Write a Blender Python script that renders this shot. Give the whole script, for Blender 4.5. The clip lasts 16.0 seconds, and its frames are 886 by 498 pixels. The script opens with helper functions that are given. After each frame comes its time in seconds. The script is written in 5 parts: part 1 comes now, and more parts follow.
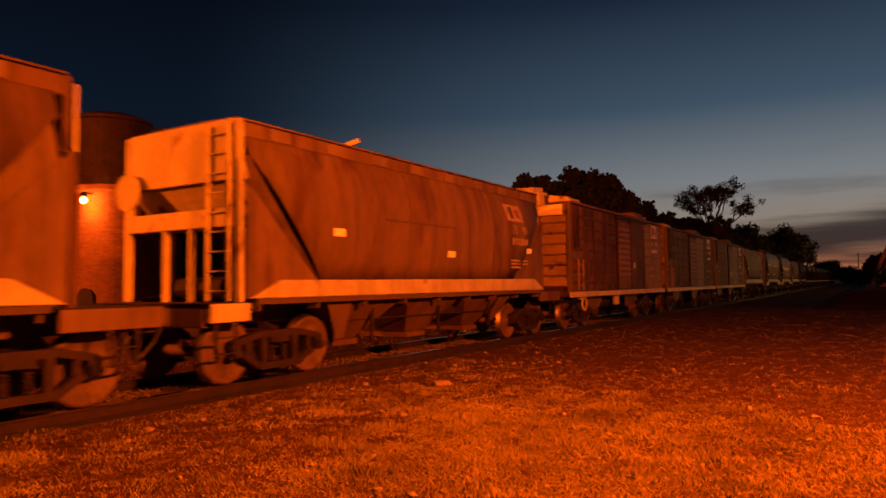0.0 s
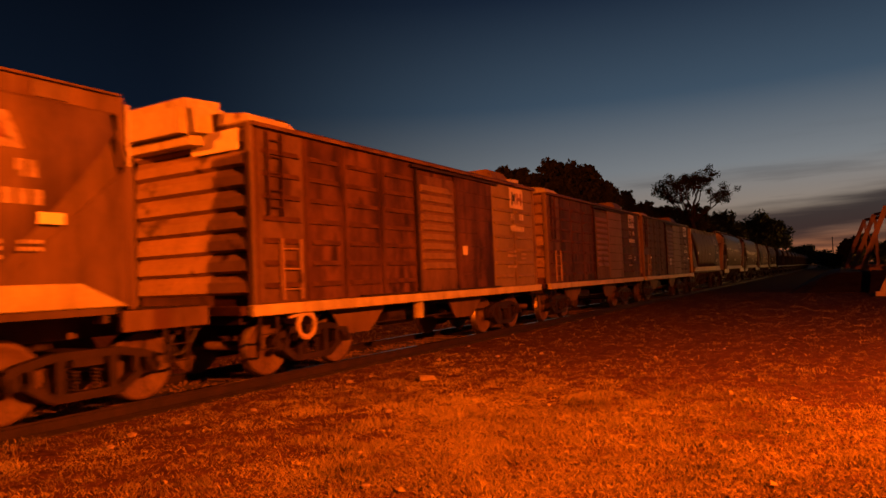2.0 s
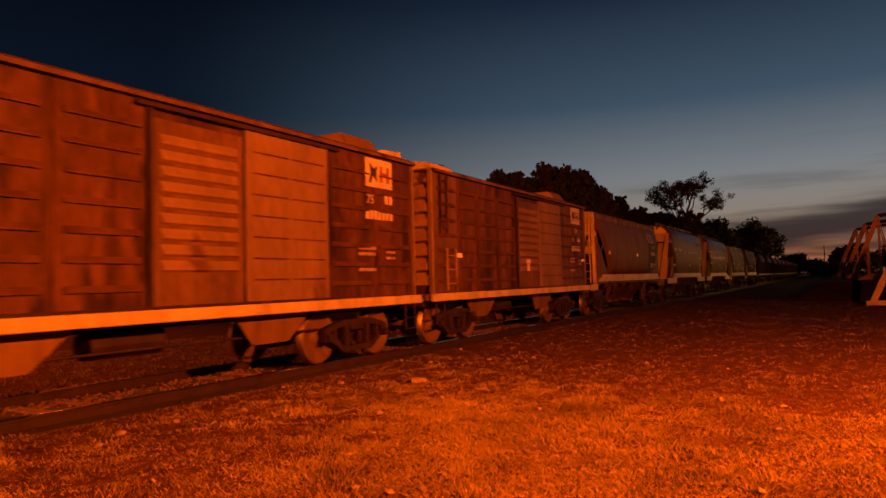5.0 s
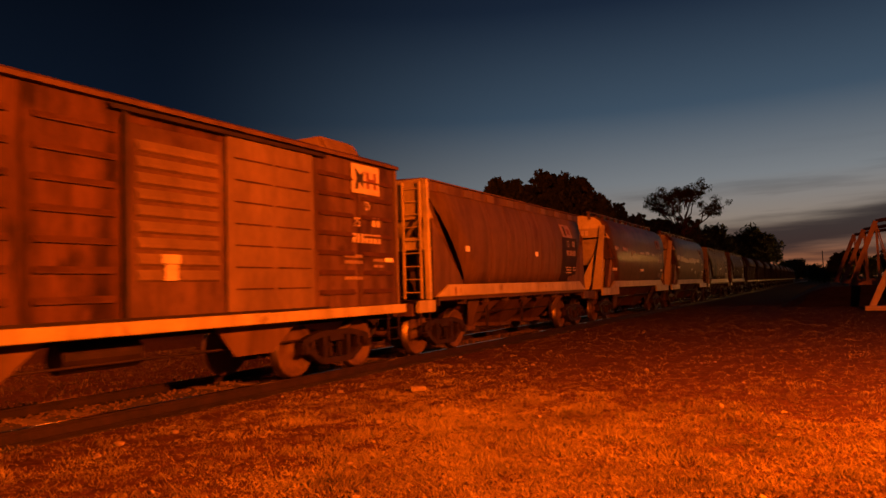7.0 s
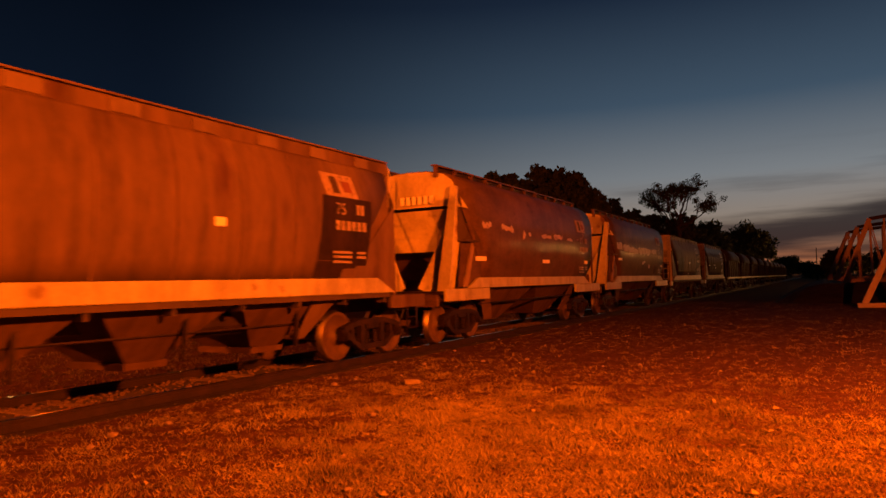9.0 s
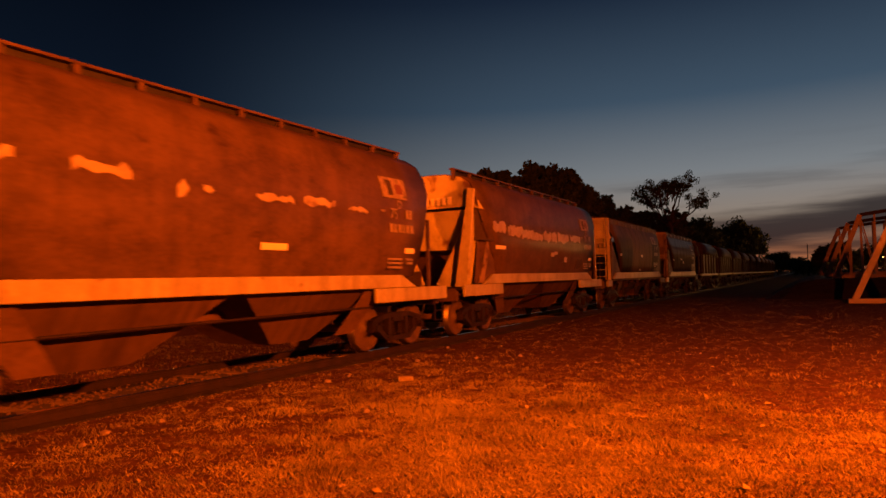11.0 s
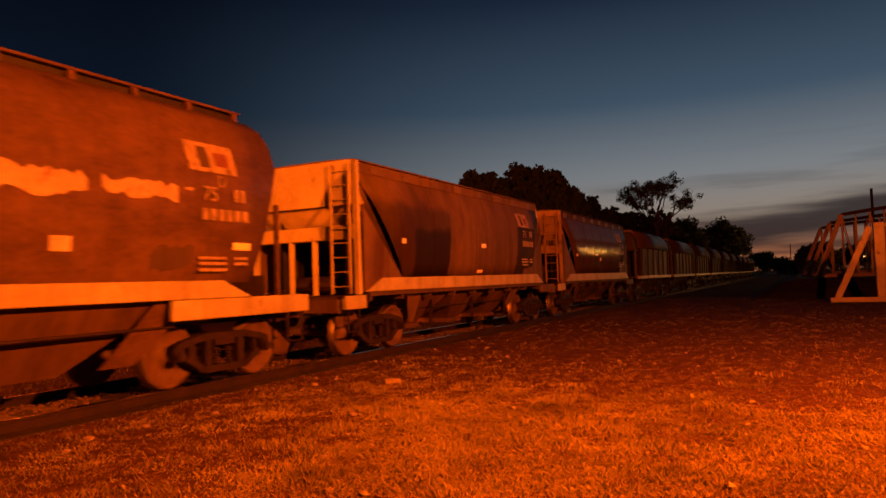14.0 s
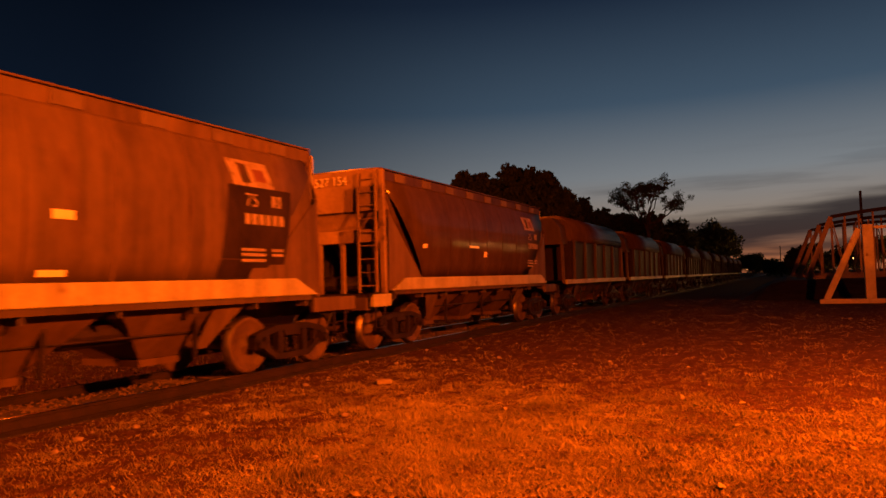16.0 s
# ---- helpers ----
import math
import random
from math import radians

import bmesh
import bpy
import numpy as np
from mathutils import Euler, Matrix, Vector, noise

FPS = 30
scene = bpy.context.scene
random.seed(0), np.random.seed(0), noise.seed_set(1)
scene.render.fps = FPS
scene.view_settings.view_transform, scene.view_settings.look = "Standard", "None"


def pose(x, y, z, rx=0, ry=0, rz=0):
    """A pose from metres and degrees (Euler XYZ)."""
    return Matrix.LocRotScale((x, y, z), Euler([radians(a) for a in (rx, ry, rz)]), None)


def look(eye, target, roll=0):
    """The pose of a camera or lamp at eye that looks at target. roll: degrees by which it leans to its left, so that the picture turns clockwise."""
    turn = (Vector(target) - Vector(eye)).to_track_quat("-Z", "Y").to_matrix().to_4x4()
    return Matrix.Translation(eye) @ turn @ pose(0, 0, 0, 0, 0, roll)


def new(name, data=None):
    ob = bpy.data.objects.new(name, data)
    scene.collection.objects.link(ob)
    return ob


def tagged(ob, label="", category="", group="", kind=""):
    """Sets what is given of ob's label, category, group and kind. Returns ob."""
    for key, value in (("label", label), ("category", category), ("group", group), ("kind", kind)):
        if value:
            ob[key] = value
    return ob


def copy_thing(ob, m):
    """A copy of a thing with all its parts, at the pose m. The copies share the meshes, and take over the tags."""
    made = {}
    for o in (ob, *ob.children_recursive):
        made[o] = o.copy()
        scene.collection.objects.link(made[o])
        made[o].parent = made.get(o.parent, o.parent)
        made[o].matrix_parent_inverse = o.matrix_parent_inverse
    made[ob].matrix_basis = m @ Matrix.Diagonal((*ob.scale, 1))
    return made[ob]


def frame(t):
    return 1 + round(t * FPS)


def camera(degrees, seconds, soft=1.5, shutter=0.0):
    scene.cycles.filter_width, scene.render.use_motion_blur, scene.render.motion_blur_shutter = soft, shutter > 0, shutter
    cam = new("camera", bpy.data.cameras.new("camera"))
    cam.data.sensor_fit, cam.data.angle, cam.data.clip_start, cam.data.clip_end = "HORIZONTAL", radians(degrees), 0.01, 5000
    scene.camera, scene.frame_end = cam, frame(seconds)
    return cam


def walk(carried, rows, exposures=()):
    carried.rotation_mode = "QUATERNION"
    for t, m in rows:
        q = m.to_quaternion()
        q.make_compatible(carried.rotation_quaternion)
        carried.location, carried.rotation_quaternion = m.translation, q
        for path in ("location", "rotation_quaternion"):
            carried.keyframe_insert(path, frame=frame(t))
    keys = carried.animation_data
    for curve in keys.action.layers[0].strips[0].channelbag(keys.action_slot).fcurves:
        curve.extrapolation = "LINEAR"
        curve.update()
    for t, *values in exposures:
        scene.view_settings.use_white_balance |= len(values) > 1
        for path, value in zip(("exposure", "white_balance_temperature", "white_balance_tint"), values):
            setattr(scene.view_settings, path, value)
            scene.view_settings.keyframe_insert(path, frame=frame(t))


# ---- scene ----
# Camera: held by hand beside the track, turning slowly to its right. Rail tops are z = 0, the track runs along y.
cam = camera(66.0, 16.0, soft=1.5, shutter=0.45)
EYE = (0.0, 0.0, 1.41)
# seconds, yaw, pitch, roll
PATH = [
    (0, 31.62, 3.02, 0.76),
    (0.5, 30.66, 3.12, 1.22),
    (1, 30.75, 2.36, 1.48),
    (1.5, 30.52, 2.40, 1.99),
    (2, 30.09, 2.55, 2.44),
    (2.5, 29.93, 2.92, 2.75),
    (3, 29.49, 2.46, 2.64),
    (5.5, 29.57, 2.83, 1.41),
    (6, 29.55, 2.90, 1.52),
    (6.5, 29.60, 2.95, 1.64),
    (7, 29.43, 3.40, 1.89),
    (7.5, 29.25, 3.38, 1.87),
    (8, 29.18, 3.14, 1.48),
    (10.5, 28.89, 2.70, 1.34),
    (11, 28.43, 2.57, 1.52),
    (11.5, 28.23, 1.16, 1.56),
    (12, 28.01, 2.33, 1.59),
    (12.5, 27.83, 2.53, 1.86),
    (13, 27.66, 2.81, 1.92),
    (13.5, 27.60, 2.80, 1.98),
    (14, 27.32, 2.69, 1.91),
    (14.5, 27.27, 2.52, 2.04),
    (15, 27.33, 2.49, 1.93),
    (15.5, 27.02, 2.76, 1.88),
    (16, 26.63, 2.72, 1.76),
]
walk(cam, [(t, pose(*EYE, 90 + p, r, y)) for t, y, p, r in PATH])

# ---- light ----
SODIUM = (1.0, 0.112, 0.0016)


def lamp(name, place, energy, radius, color=SODIUM):
    data = bpy.data.lights.new(name, "POINT")
    data.energy, data.color, data.shadow_soft_size = energy, color, radius
    ob = new(name, data)
    ob.location = place
    return ob


# street lamp head that throws its light across the track, soft towards the edge of its beam
head_data = bpy.data.lights.new("street_lamp_light", "SPOT")
head_data.energy, head_data.shadow_soft_size, head_data.color = 32500, 0.2, SODIUM
head_data.spot_size, head_data.spot_blend = radians(170), 1.0
head = new("street_lamp_light", head_data)
head.matrix_basis = look((7.2, 4.2, 5.5), (-8.0, 11.2, 0.5))
lamp("station_lamp_light", (-22.0, -7.5, 7.0), 34000, 0.25)
lamp("tower_lamp_light", (-24.58, 14.55, 4.6), 260, 0.06)

world = bpy.data.worlds.new("dusk")
scene.world = world
world.use_nodes = True
nt = world.node_tree
nt.nodes.clear()
w_out = nt.nodes.new("ShaderNodeOutputWorld")
w_bg = nt.nodes.new("ShaderNodeBackground")
w_tc = nt.nodes.new("ShaderNodeTexCoord")
w_sep = nt.nodes.new("ShaderNodeSeparateXYZ")
nt.links.new(w_tc.outputs["Generated"], w_sep.inputs[0])


def ramp(tree, stops, interpolation="LINEAR"):
    node = tree.nodes.new("ShaderNodeValToRGB")
    el = node.color_ramp.elements
    while len(el) > 1:
        el.remove(el[-1])
    el[0].position, el[0].color = stops[0][0], (*stops[0][1], 1)
    for p, c in stops[1:]:
        e = el.new(p)
        e.color = (*c, 1)
    node.color_ramp.interpolation = interpolation
    return node


def math_node(tree, op, a, b=None, clamp=False):
    node = tree.nodes.new("ShaderNodeMath")
    node.operation, node.use_clamp = op, clamp
    for i, v in enumerate((a, b)):
        if v is None:
            continue
        if isinstance(v, (int, float)):
            node.inputs[i].default_value = v
        else:
            tree.links.new(v, node.inputs[i])
    return node.outputs[0]


def mix_color(tree, fac, a, b, mode="MIX"):
    node = tree.nodes.new("ShaderNodeMix")
    node.data_type, node.blend_type = "RGBA", mode
    for sock, v in ((node.inputs[0], fac), (node.inputs[6], a), (node.inputs[7], b)):
        if isinstance(v, (int, float)):
            sock.default_value = v
        elif isinstance(v, tuple):
            sock.default_value = (*v, 1)
        else:
            tree.links.new(v, sock)
    return node.outputs[2]


# after-sunset sky: pale low band towards the glow at +y, deep blue away from it and overhead
w_glow = ramp(nt, [(0.0, (0.40, 0.12, 0.045)), (0.03, (0.33, 0.125, 0.06)), (0.075, (0.30, 0.235, 0.185)), (0.14, (0.21, 0.228, 0.245)),
                   (0.24, (0.055, 0.091, 0.137)), (0.38, (0.0122, 0.0228, 0.046)), (0.5, (0.0052, 0.0076, 0.0138)), (0.7, (0.0015, 0.002, 0.004)), (1.0, (0.001, 0.0013, 0.0026))])
w_away = ramp(nt, [(0.0, (0.012, 0.014, 0.02)), (0.1, (0.008, 0.013, 0.024)), (0.25, (0.0042, 0.0085, 0.0185)), (0.4, (0.002, 0.0038, 0.0085)), (0.6, (0.001, 0.0016, 0.0035)), (1.0, (0.0007, 0.001, 0.002))])
nt.links.new(w_sep.outputs["Z"], w_glow.inputs[0])
nt.links.new(w_sep.outputs["Z"], w_away.inputs[0])
# 1 towards the glow (azimuth a little right of +y), 0 at about 65 degrees from it
w_dot = math_node(nt, "ADD", math_node(nt, "MULTIPLY", w_sep.outputs["X"], 0.14), math_node(nt, "MULTIPLY", w_sep.outputs["Y"], 0.990))
w_flat = math_node(nt, "SQRT", math_node(nt, "SUBTRACT", 1.0, math_node(nt, "MULTIPLY", w_sep.outputs["Z"], w_sep.outputs["Z"])))
w_cos = math_node(nt, "DIVIDE", w_dot, math_node(nt, "MAXIMUM", w_flat, 0.05))
w_mr = nt.nodes.new("ShaderNodeMapRange")
w_mr.interpolation_type = "SMOOTHSTEP"
nt.links.new(w_cos, w_mr.inputs[0])
w_mr.inputs[1].default_value, w_mr.inputs[2].default_value = 0.48, 1.01
w_sky = mix_color(nt, w_mr.outputs[0], w_away.outputs[0], w_glow.outputs[0])
# thin dark evening clouds low over the horizon, drawn out sideways
w_map = nt.nodes.new("ShaderNodeMapping")
w_map.inputs["Rotation"].default_value = (0.0, radians(-9), 0.0)
w_map.inputs["Scale"].default_value = (2.2, 2.2, 26.0)
nt.links.new(w_tc.outputs["Generated"], w_map.inputs[0])
w_noise = nt.nodes.new("ShaderNodeTexNoise")
w_noise.inputs["Scale"].default_value, w_noise.inputs["Detail"].default_value = 1.6, 5.0
nt.links.new(w_map.outputs[0], w_noise.inputs["Vector"])
w_cl = nt.nodes.new("ShaderNodeMapRange")
w_cl.interpolation_type = "SMOOTHSTEP"
nt.links.new(w_noise.outputs[0], w_cl.inputs[0])
w_cl.inputs[1].default_value, w_cl.inputs[2].default_value = 0.50, 0.66
w_low = ramp(nt, [(0.0, (0.5, 0.5, 0.5)), (0.05, (1, 1, 1)), (0.11, (0.35, 0.35, 0.35)), (0.15, (0.12, 0.12, 0.12)), (0.19, (0, 0, 0))])
nt.links.new(w_sep.outputs["Z"], w_low.inputs[0])
w_bank = ramp(nt, [(0.0, (0, 0, 0)), (0.03, (0, 0, 0)), (0.05, (1, 1, 1)), (0.07, (1, 1, 1)), (0.095, (0, 0, 0))], "EASE")
w_lift = math_node(nt, "ADD", w_sep.outputs["Z"], math_node(nt, "MULTIPLY", math_node(nt, "SUBTRACT", w_noise.outputs[0], 0.5), 0.06))
nt.links.new(math_node(nt, "SUBTRACT", w_lift, math_node(nt, "MULTIPLY", w_sep.outputs["X"], 0.10)), w_bank.inputs[0])
w_cover = math_node(nt, "MAXIMUM", math_node(nt, "MULTIPLY", w_cl.outputs[0], w_low.outputs[0]), w_bank.outputs[0])
w_cloudy = mix_color(nt, math_node(nt, "MULTIPLY", w_cover, 0.9), w_sky, (0.022, 0.016, 0.019))
nt.links.new(w_cloudy, w_bg.inputs["Color"])
w_bg.inputs["Strength"].default_value = 0.9
nt.links.new(w_bg.outputs[0], w_out.inputs["Surface"])

# ---- materials ----


RUST = (0.10, 0.045, 0.02)


def material(name, dark, light, rough=0.6, metal=0.0, scale=2.0, fine=30.0, streak=1.0, spot=None, spot_at=0.62, bump=0.15, gloss_var=0.15, spec=0.3, coat=0.0, grime_shade=0.0):
    """Two colours blended by coarse and fine noise, spots of a third, relief by the fine noise. streak > 1 draws the
    noise out downwards; the last argument adds dark runs and vertical bands of dirt and of painted panel shading; coat
    adds old varnish gloss.
    """
    m = bpy.data.materials.new(name)
    m.use_nodes = True
    t = m.node_tree
    bsdf = t.nodes["Principled BSDF"]
    tc = t.nodes.new("ShaderNodeTexCoord")
    info = t.nodes.new("ShaderNodeObjectInfo")
    shift = t.nodes.new("ShaderNodeVectorMath")
    shift.operation = "ADD"
    t.links.new(tc.outputs["Object"], shift.inputs[0])
    t.links.new(math_node(t, "MULTIPLY", info.outputs["Random"], 37.0), shift.inputs[1])
    mp = t.nodes.new("ShaderNodeMapping")
    mp.inputs["Scale"].default_value = (1, 1, 1 / streak)
    t.links.new(shift.outputs[0], mp.inputs[0])
    n1, n2 = t.nodes.new("ShaderNodeTexNoise"), t.nodes.new("ShaderNodeTexNoise")
    for n, s, d in ((n1, scale, 6.0), (n2, fine, 4.0)):
        n.inputs["Scale"].default_value, n.inputs["Detail"].default_value, n.inputs["Roughness"].default_value = s, d, 0.62
        t.links.new(mp.outputs[0], n.inputs["Vector"])
    both = math_node(t, "ADD", math_node(t, "MULTIPLY", n1.outputs[0], 0.7), math_node(t, "MULTIPLY", n2.outputs[0], 0.3))
    r = ramp(t, [(0.36, dark), (0.62, light)])
    t.links.new(both, r.inputs[0])
    col = r.outputs[0]
    if spot:
        n3 = t.nodes.new("ShaderNodeTexNoise")
        n3.inputs["Scale"].default_value, n3.inputs["Detail"].default_value = scale * 1.7, 8.0
        t.links.new(mp.outputs[0], n3.inputs["Vector"])
        mr = t.nodes.new("ShaderNodeMapRange")
        mr.inputs[1].default_value, mr.inputs[2].default_value = spot_at, spot_at + 0.09
        t.links.new(n3.outputs[0], mr.inputs[0])
        col = mix_color(t, mr.outputs[0], col, spot)
    if grime_shade:
        gm = t.nodes.new("ShaderNodeMapping")
        gm.inputs["Scale"].default_value = (0.3, 1.9, 0.16)
        t.links.new(shift.outputs[0], gm.inputs[0])
        g1, g2 = t.nodes.new("ShaderNodeTexNoise"), t.nodes.new("ShaderNodeTexNoise")
        g1.inputs["Scale"].default_value, g1.inputs["Detail"].default_value, g1.inputs["Roughness"].default_value = 1.5, 5.0, 0.6
        t.links.new(gm.outputs[0], g1.inputs["Vector"])
        g2.inputs["Scale"].default_value, g2.inputs["Detail"].default_value, g2.inputs["Roughness"].default_value = 2.4, 7.0, 0.7
        t.links.new(shift.outputs[0], g2.inputs["Vector"])
        runs = t.nodes.new("ShaderNodeMapRange")
        runs.interpolation_type = "SMOOTHSTEP"
        runs.inputs[1].default_value, runs.inputs[2].default_value = 0.42, 0.66
        t.links.new(math_node(t, "ADD", math_node(t, "MULTIPLY", g1.outputs[0], 0.72), math_node(t, "MULTIPLY", g2.outputs[0], 0.28)), runs.inputs[0])
        col = mix_color(t, math_node(t, "MULTIPLY", runs.outputs[0], grime_shade), col, tuple(c * 0.28 for c in dark))
    t.links.new(col, bsdf.inputs["Base Color"])
    bsdf.inputs["Coat Weight"].default_value, bsdf.inputs["Coat Roughness"].default_value = coat, 0.12
    bsdf.inputs["Metallic"].default_value = metal
    bsdf.inputs["Specular IOR Level"].default_value = spec
    t.links.new(math_node(t, "ADD", rough - gloss_var / 2, math_node(t, "MULTIPLY", both, gloss_var)), bsdf.inputs["Roughness"])
    if bump:
        b = t.nodes.new("ShaderNodeBump")
        b.inputs["Strength"].default_value, b.inputs["Distance"].default_value = bump, 0.02
        t.links.new(both, b.inputs["Height"])
        t.links.new(b.outputs[0], bsdf.inputs["Normal"])
    return m


M_NEAR_BLACK = material("near_black_paint", (0.012, 0.008, 0.006), (0.035, 0.022, 0.016), 0.6, scale=1.2, fine=10, streak=2, bump=0.05, spec=0.1)
M_CLOD = material("clods", (0.04, 0.026, 0.015), (0.13, 0.09, 0.053), 0.9, scale=5, fine=30, bump=0.3)
M_HOPPER_MID = material("brown_hopper_paint", (0.065, 0.041, 0.021), (0.115, 0.074, 0.04), 0.6, scale=0.8, fine=9, streak=3, spot=RUST, bump=0.08, spec=0.04, grime_shade=0.45)
M_BOX_END = material("faded_end_paint", (0.19, 0.128, 0.078), (0.33, 0.235, 0.15), 0.6, scale=1.2, fine=12, spot=(0.07, 0.04, 0.025), spot_at=0.6, bump=0.12, spec=0.15, grime_shade=0.5)
M_GROUND = material("dry_ground", (0.04, 0.0195, 0.01), (0.112, 0.058, 0.028), 0.95, scale=9.0, fine=60.0, spot=(0.18, 0.105, 0.052), spot_at=0.59, bump=0.8, spec=0.04)
M_GRASS = material("dry_grass", (0.115, 0.088, 0.027), (0.36, 0.31, 0.108), 0.8, scale=0.8, fine=14.0, bump=0)
M_BALLAST = material("track_bed", (0.011, 0.008, 0.0065), (0.042, 0.031, 0.023), 0.95, scale=1.5, fine=22.0, bump=1.0)
M_SLEEPER = material("old_sleeper", (0.05, 0.035, 0.025), (0.16, 0.12, 0.085), 0.9, scale=3, fine=40, bump=0.6)
M_RAIL = material("rusty_rail", (0.008, 0.005, 0.004), (0.024, 0.014, 0.009), 0.8, 0.0, scale=3, fine=60)
M_RAILHEAD = material("polished_rail_head", (0.3, 0.28, 0.25), (0.55, 0.52, 0.48), 0.13, 1.0, scale=4, fine=60, bump=0.05)
# hopper paints: the vertical dark bands also paint in shading between bulged panels
M_HOPPER = material("weathered_hopper_paint", (0.082, 0.053, 0.026), (0.148, 0.1, 0.052), 0.62, scale=0.7, fine=9, streak=3, spot=(0.07, 0.036, 0.02), spot_at=0.6, bump=0.08, spec=0.15, grime_shade=0.45)
M_HOPPER_DARK = material("dark_hopper_paint_and_shade", (0.05, 0.036, 0.027), (0.085, 0.062, 0.048), 0.6, scale=0.8, fine=9, streak=3, spot=RUST, bump=0.08, spec=0.06)
M_END = material("pale_end_paint", (0.33, 0.3, 0.21), (0.54, 0.5, 0.36), 0.55, scale=1.2, fine=14, streak=1.5, spot=(0.17, 0.09, 0.05), spot_at=0.62, bump=0.08, grime_shade=0.4)
M_ROUND = material("round_hopper_paint", (0.062, 0.038, 0.018), (0.128, 0.08, 0.04), 0.55, scale=0.9, fine=9, streak=0.45, spot=(0.045, 0.025, 0.014), spot_at=0.66, bump=0.06, spec=0.08, grime_shade=0.25)


def front_masked_gloss(m, weight):
    """Old varnish gloss on the sides, masked off in front against a lamp highlight."""
    t = m.node_tree
    tc, sep, mr = t.nodes.new("ShaderNodeTexCoord"), t.nodes.new("ShaderNodeSeparateXYZ"), t.nodes.new("ShaderNodeMapRange")
    t.links.new(tc.outputs["Object"], sep.inputs[0])
    t.links.new(sep.outputs["Y"], mr.inputs[0])
    mr.inputs[1].default_value, mr.inputs[2].default_value, mr.inputs[4].default_value = 2.0, 4.5, weight
    t.links.new(mr.outputs[0], t.nodes["Principled BSDF"].inputs["Coat Weight"])


front_masked_gloss(M_ROUND, 0.14)

M_PATCH = material("bleached_paint", (0.3, 0.24, 0.17), (0.44, 0.37, 0.27), 0.5, scale=2.5, fine=20, spot=(0.2, 0.14, 0.1), spot_at=0.6, bump=0.05)
M_SILL = material("yellow_sill_paint", (0.3, 0.275, 0.15), (0.44, 0.41, 0.24), 0.5, scale=1.5, fine=20, spot=(0.16, 0.09, 0.05), spot_at=0.66, bump=0.1, grime_shade=0.35)
M_BOX = material("boxcar_brown_paint", (0.032, 0.0155, 0.009), (0.1, 0.052, 0.03), 0.65, scale=1.3, fine=14, streak=2.5, spot=(0.022, 0.011, 0.007), spot_at=0.56, bump=0.15, spec=0.12, grime_shade=0.75)
M_BOX_RIB = material("boxcar_rib_paint", (0.035, 0.018, 0.011), (0.08, 0.043, 0.026), 0.65, scale=2.5, fine=14, bump=0.1, spec=0.1)
M_BOX_DOOR = material("boxcar_door_paint", (0.06, 0.036, 0.022), (0.125, 0.08, 0.052), 0.62, scale=1.1, fine=12, streak=2, spot=(0.04, 0.021, 0.012), spot_at=0.58, bump=0.12, spec=0.12, grime_shade=0.5)
M_BOX_GREY = material("boxcar_faded_paint", (0.10, 0.072, 0.05), (0.175, 0.128, 0.09), 0.6, scale=0.9, fine=10, streak=2, spot=(0.07, 0.04, 0.024), spot_at=0.62, bump=0.12, spec=0.15, grime_shade=0.25)
M_BOX_TAN = material("boxcar_tan_repaint", (0.125, 0.1, 0.062), (0.19, 0.155, 0.1), 0.6, scale=0.9, fine=10, streak=2, spot=(0.08, 0.05, 0.03), spot_at=0.64, bump=0.1, spec=0.12, grime_shade=0.15)
M_STEEL = material("grimy_steel", (0.009, 0.0055, 0.004), (0.03, 0.018, 0.012), 0.7, 0.2, scale=3, fine=30, bump=0.3)
M_WHEEL = material("wheel_steel", (0.05, 0.031, 0.02), (0.115, 0.075, 0.05), 0.65, 0.0, scale=3, fine=25, bump=0.15)
M_TREAD = material("bright_wheel_tread", (0.1, 0.085, 0.07), (0.2, 0.17, 0.145), 0.45, 1.0, scale=4, fine=30, bump=0)
M_WHITE = material("white_lettering", (0.36, 0.33, 0.28), (0.55, 0.5, 0.44), 0.6, scale=4, fine=30, bump=0)
M_FADED = material("faded_lettering", (0.2, 0.155, 0.115), (0.38, 0.31, 0.24), 0.65, scale=5, fine=35, spot=(0.12, 0.09, 0.065), spot_at=0.58, bump=0)
M_REFLECT = material("yellow_reflector", (0.85, 0.75, 0.5), (0.95, 0.85, 0.6), 0.3, scale=5, fine=30, bump=0)
M_NUMBER = material("white_number_paint", (0.62, 0.58, 0.5), (0.8, 0.76, 0.68), 0.6, scale=4, fine=30, bump=0)
M_RED = material("faded_red_lettering", (0.13, 0.05, 0.033), (0.2, 0.08, 0.05), 0.6, scale=4, fine=30, bump=0)
M_BLACK = material("black_paint", (0.012, 0.011, 0.01), (0.03, 0.027, 0.024), 0.6, scale=4, fine=30, bump=0)
M_BARK = material("bark", (0.03, 0.022, 0.016), (0.07, 0.055, 0.04), 0.9, scale=4, fine=30, streak=4, bump=0.6)
M_LEAF = material("leaf", (0.025, 0.035, 0.012), (0.055, 0.075, 0.025), 0.6, scale=1.5, fine=9, bump=0)
M_FRAME = material("white_frame_paint", (0.5, 0.46, 0.38), (0.75, 0.7, 0.6), 0.55, scale=1.5, fine=15, spot=(0.2, 0.11, 0.06), spot_at=0.66, bump=0.1)
M_TRUSS = material("pale_truss_paint", (0.2, 0.15, 0.105), (0.33, 0.26, 0.19), 0.6, scale=1.5, fine=15, spot=RUST, spot_at=0.66, bump=0.1)
M_STONE = material("pale_stone", (0.18, 0.14, 0.1), (0.36, 0.3, 0.23), 0.9, scale=9, fine=50, bump=0.4)


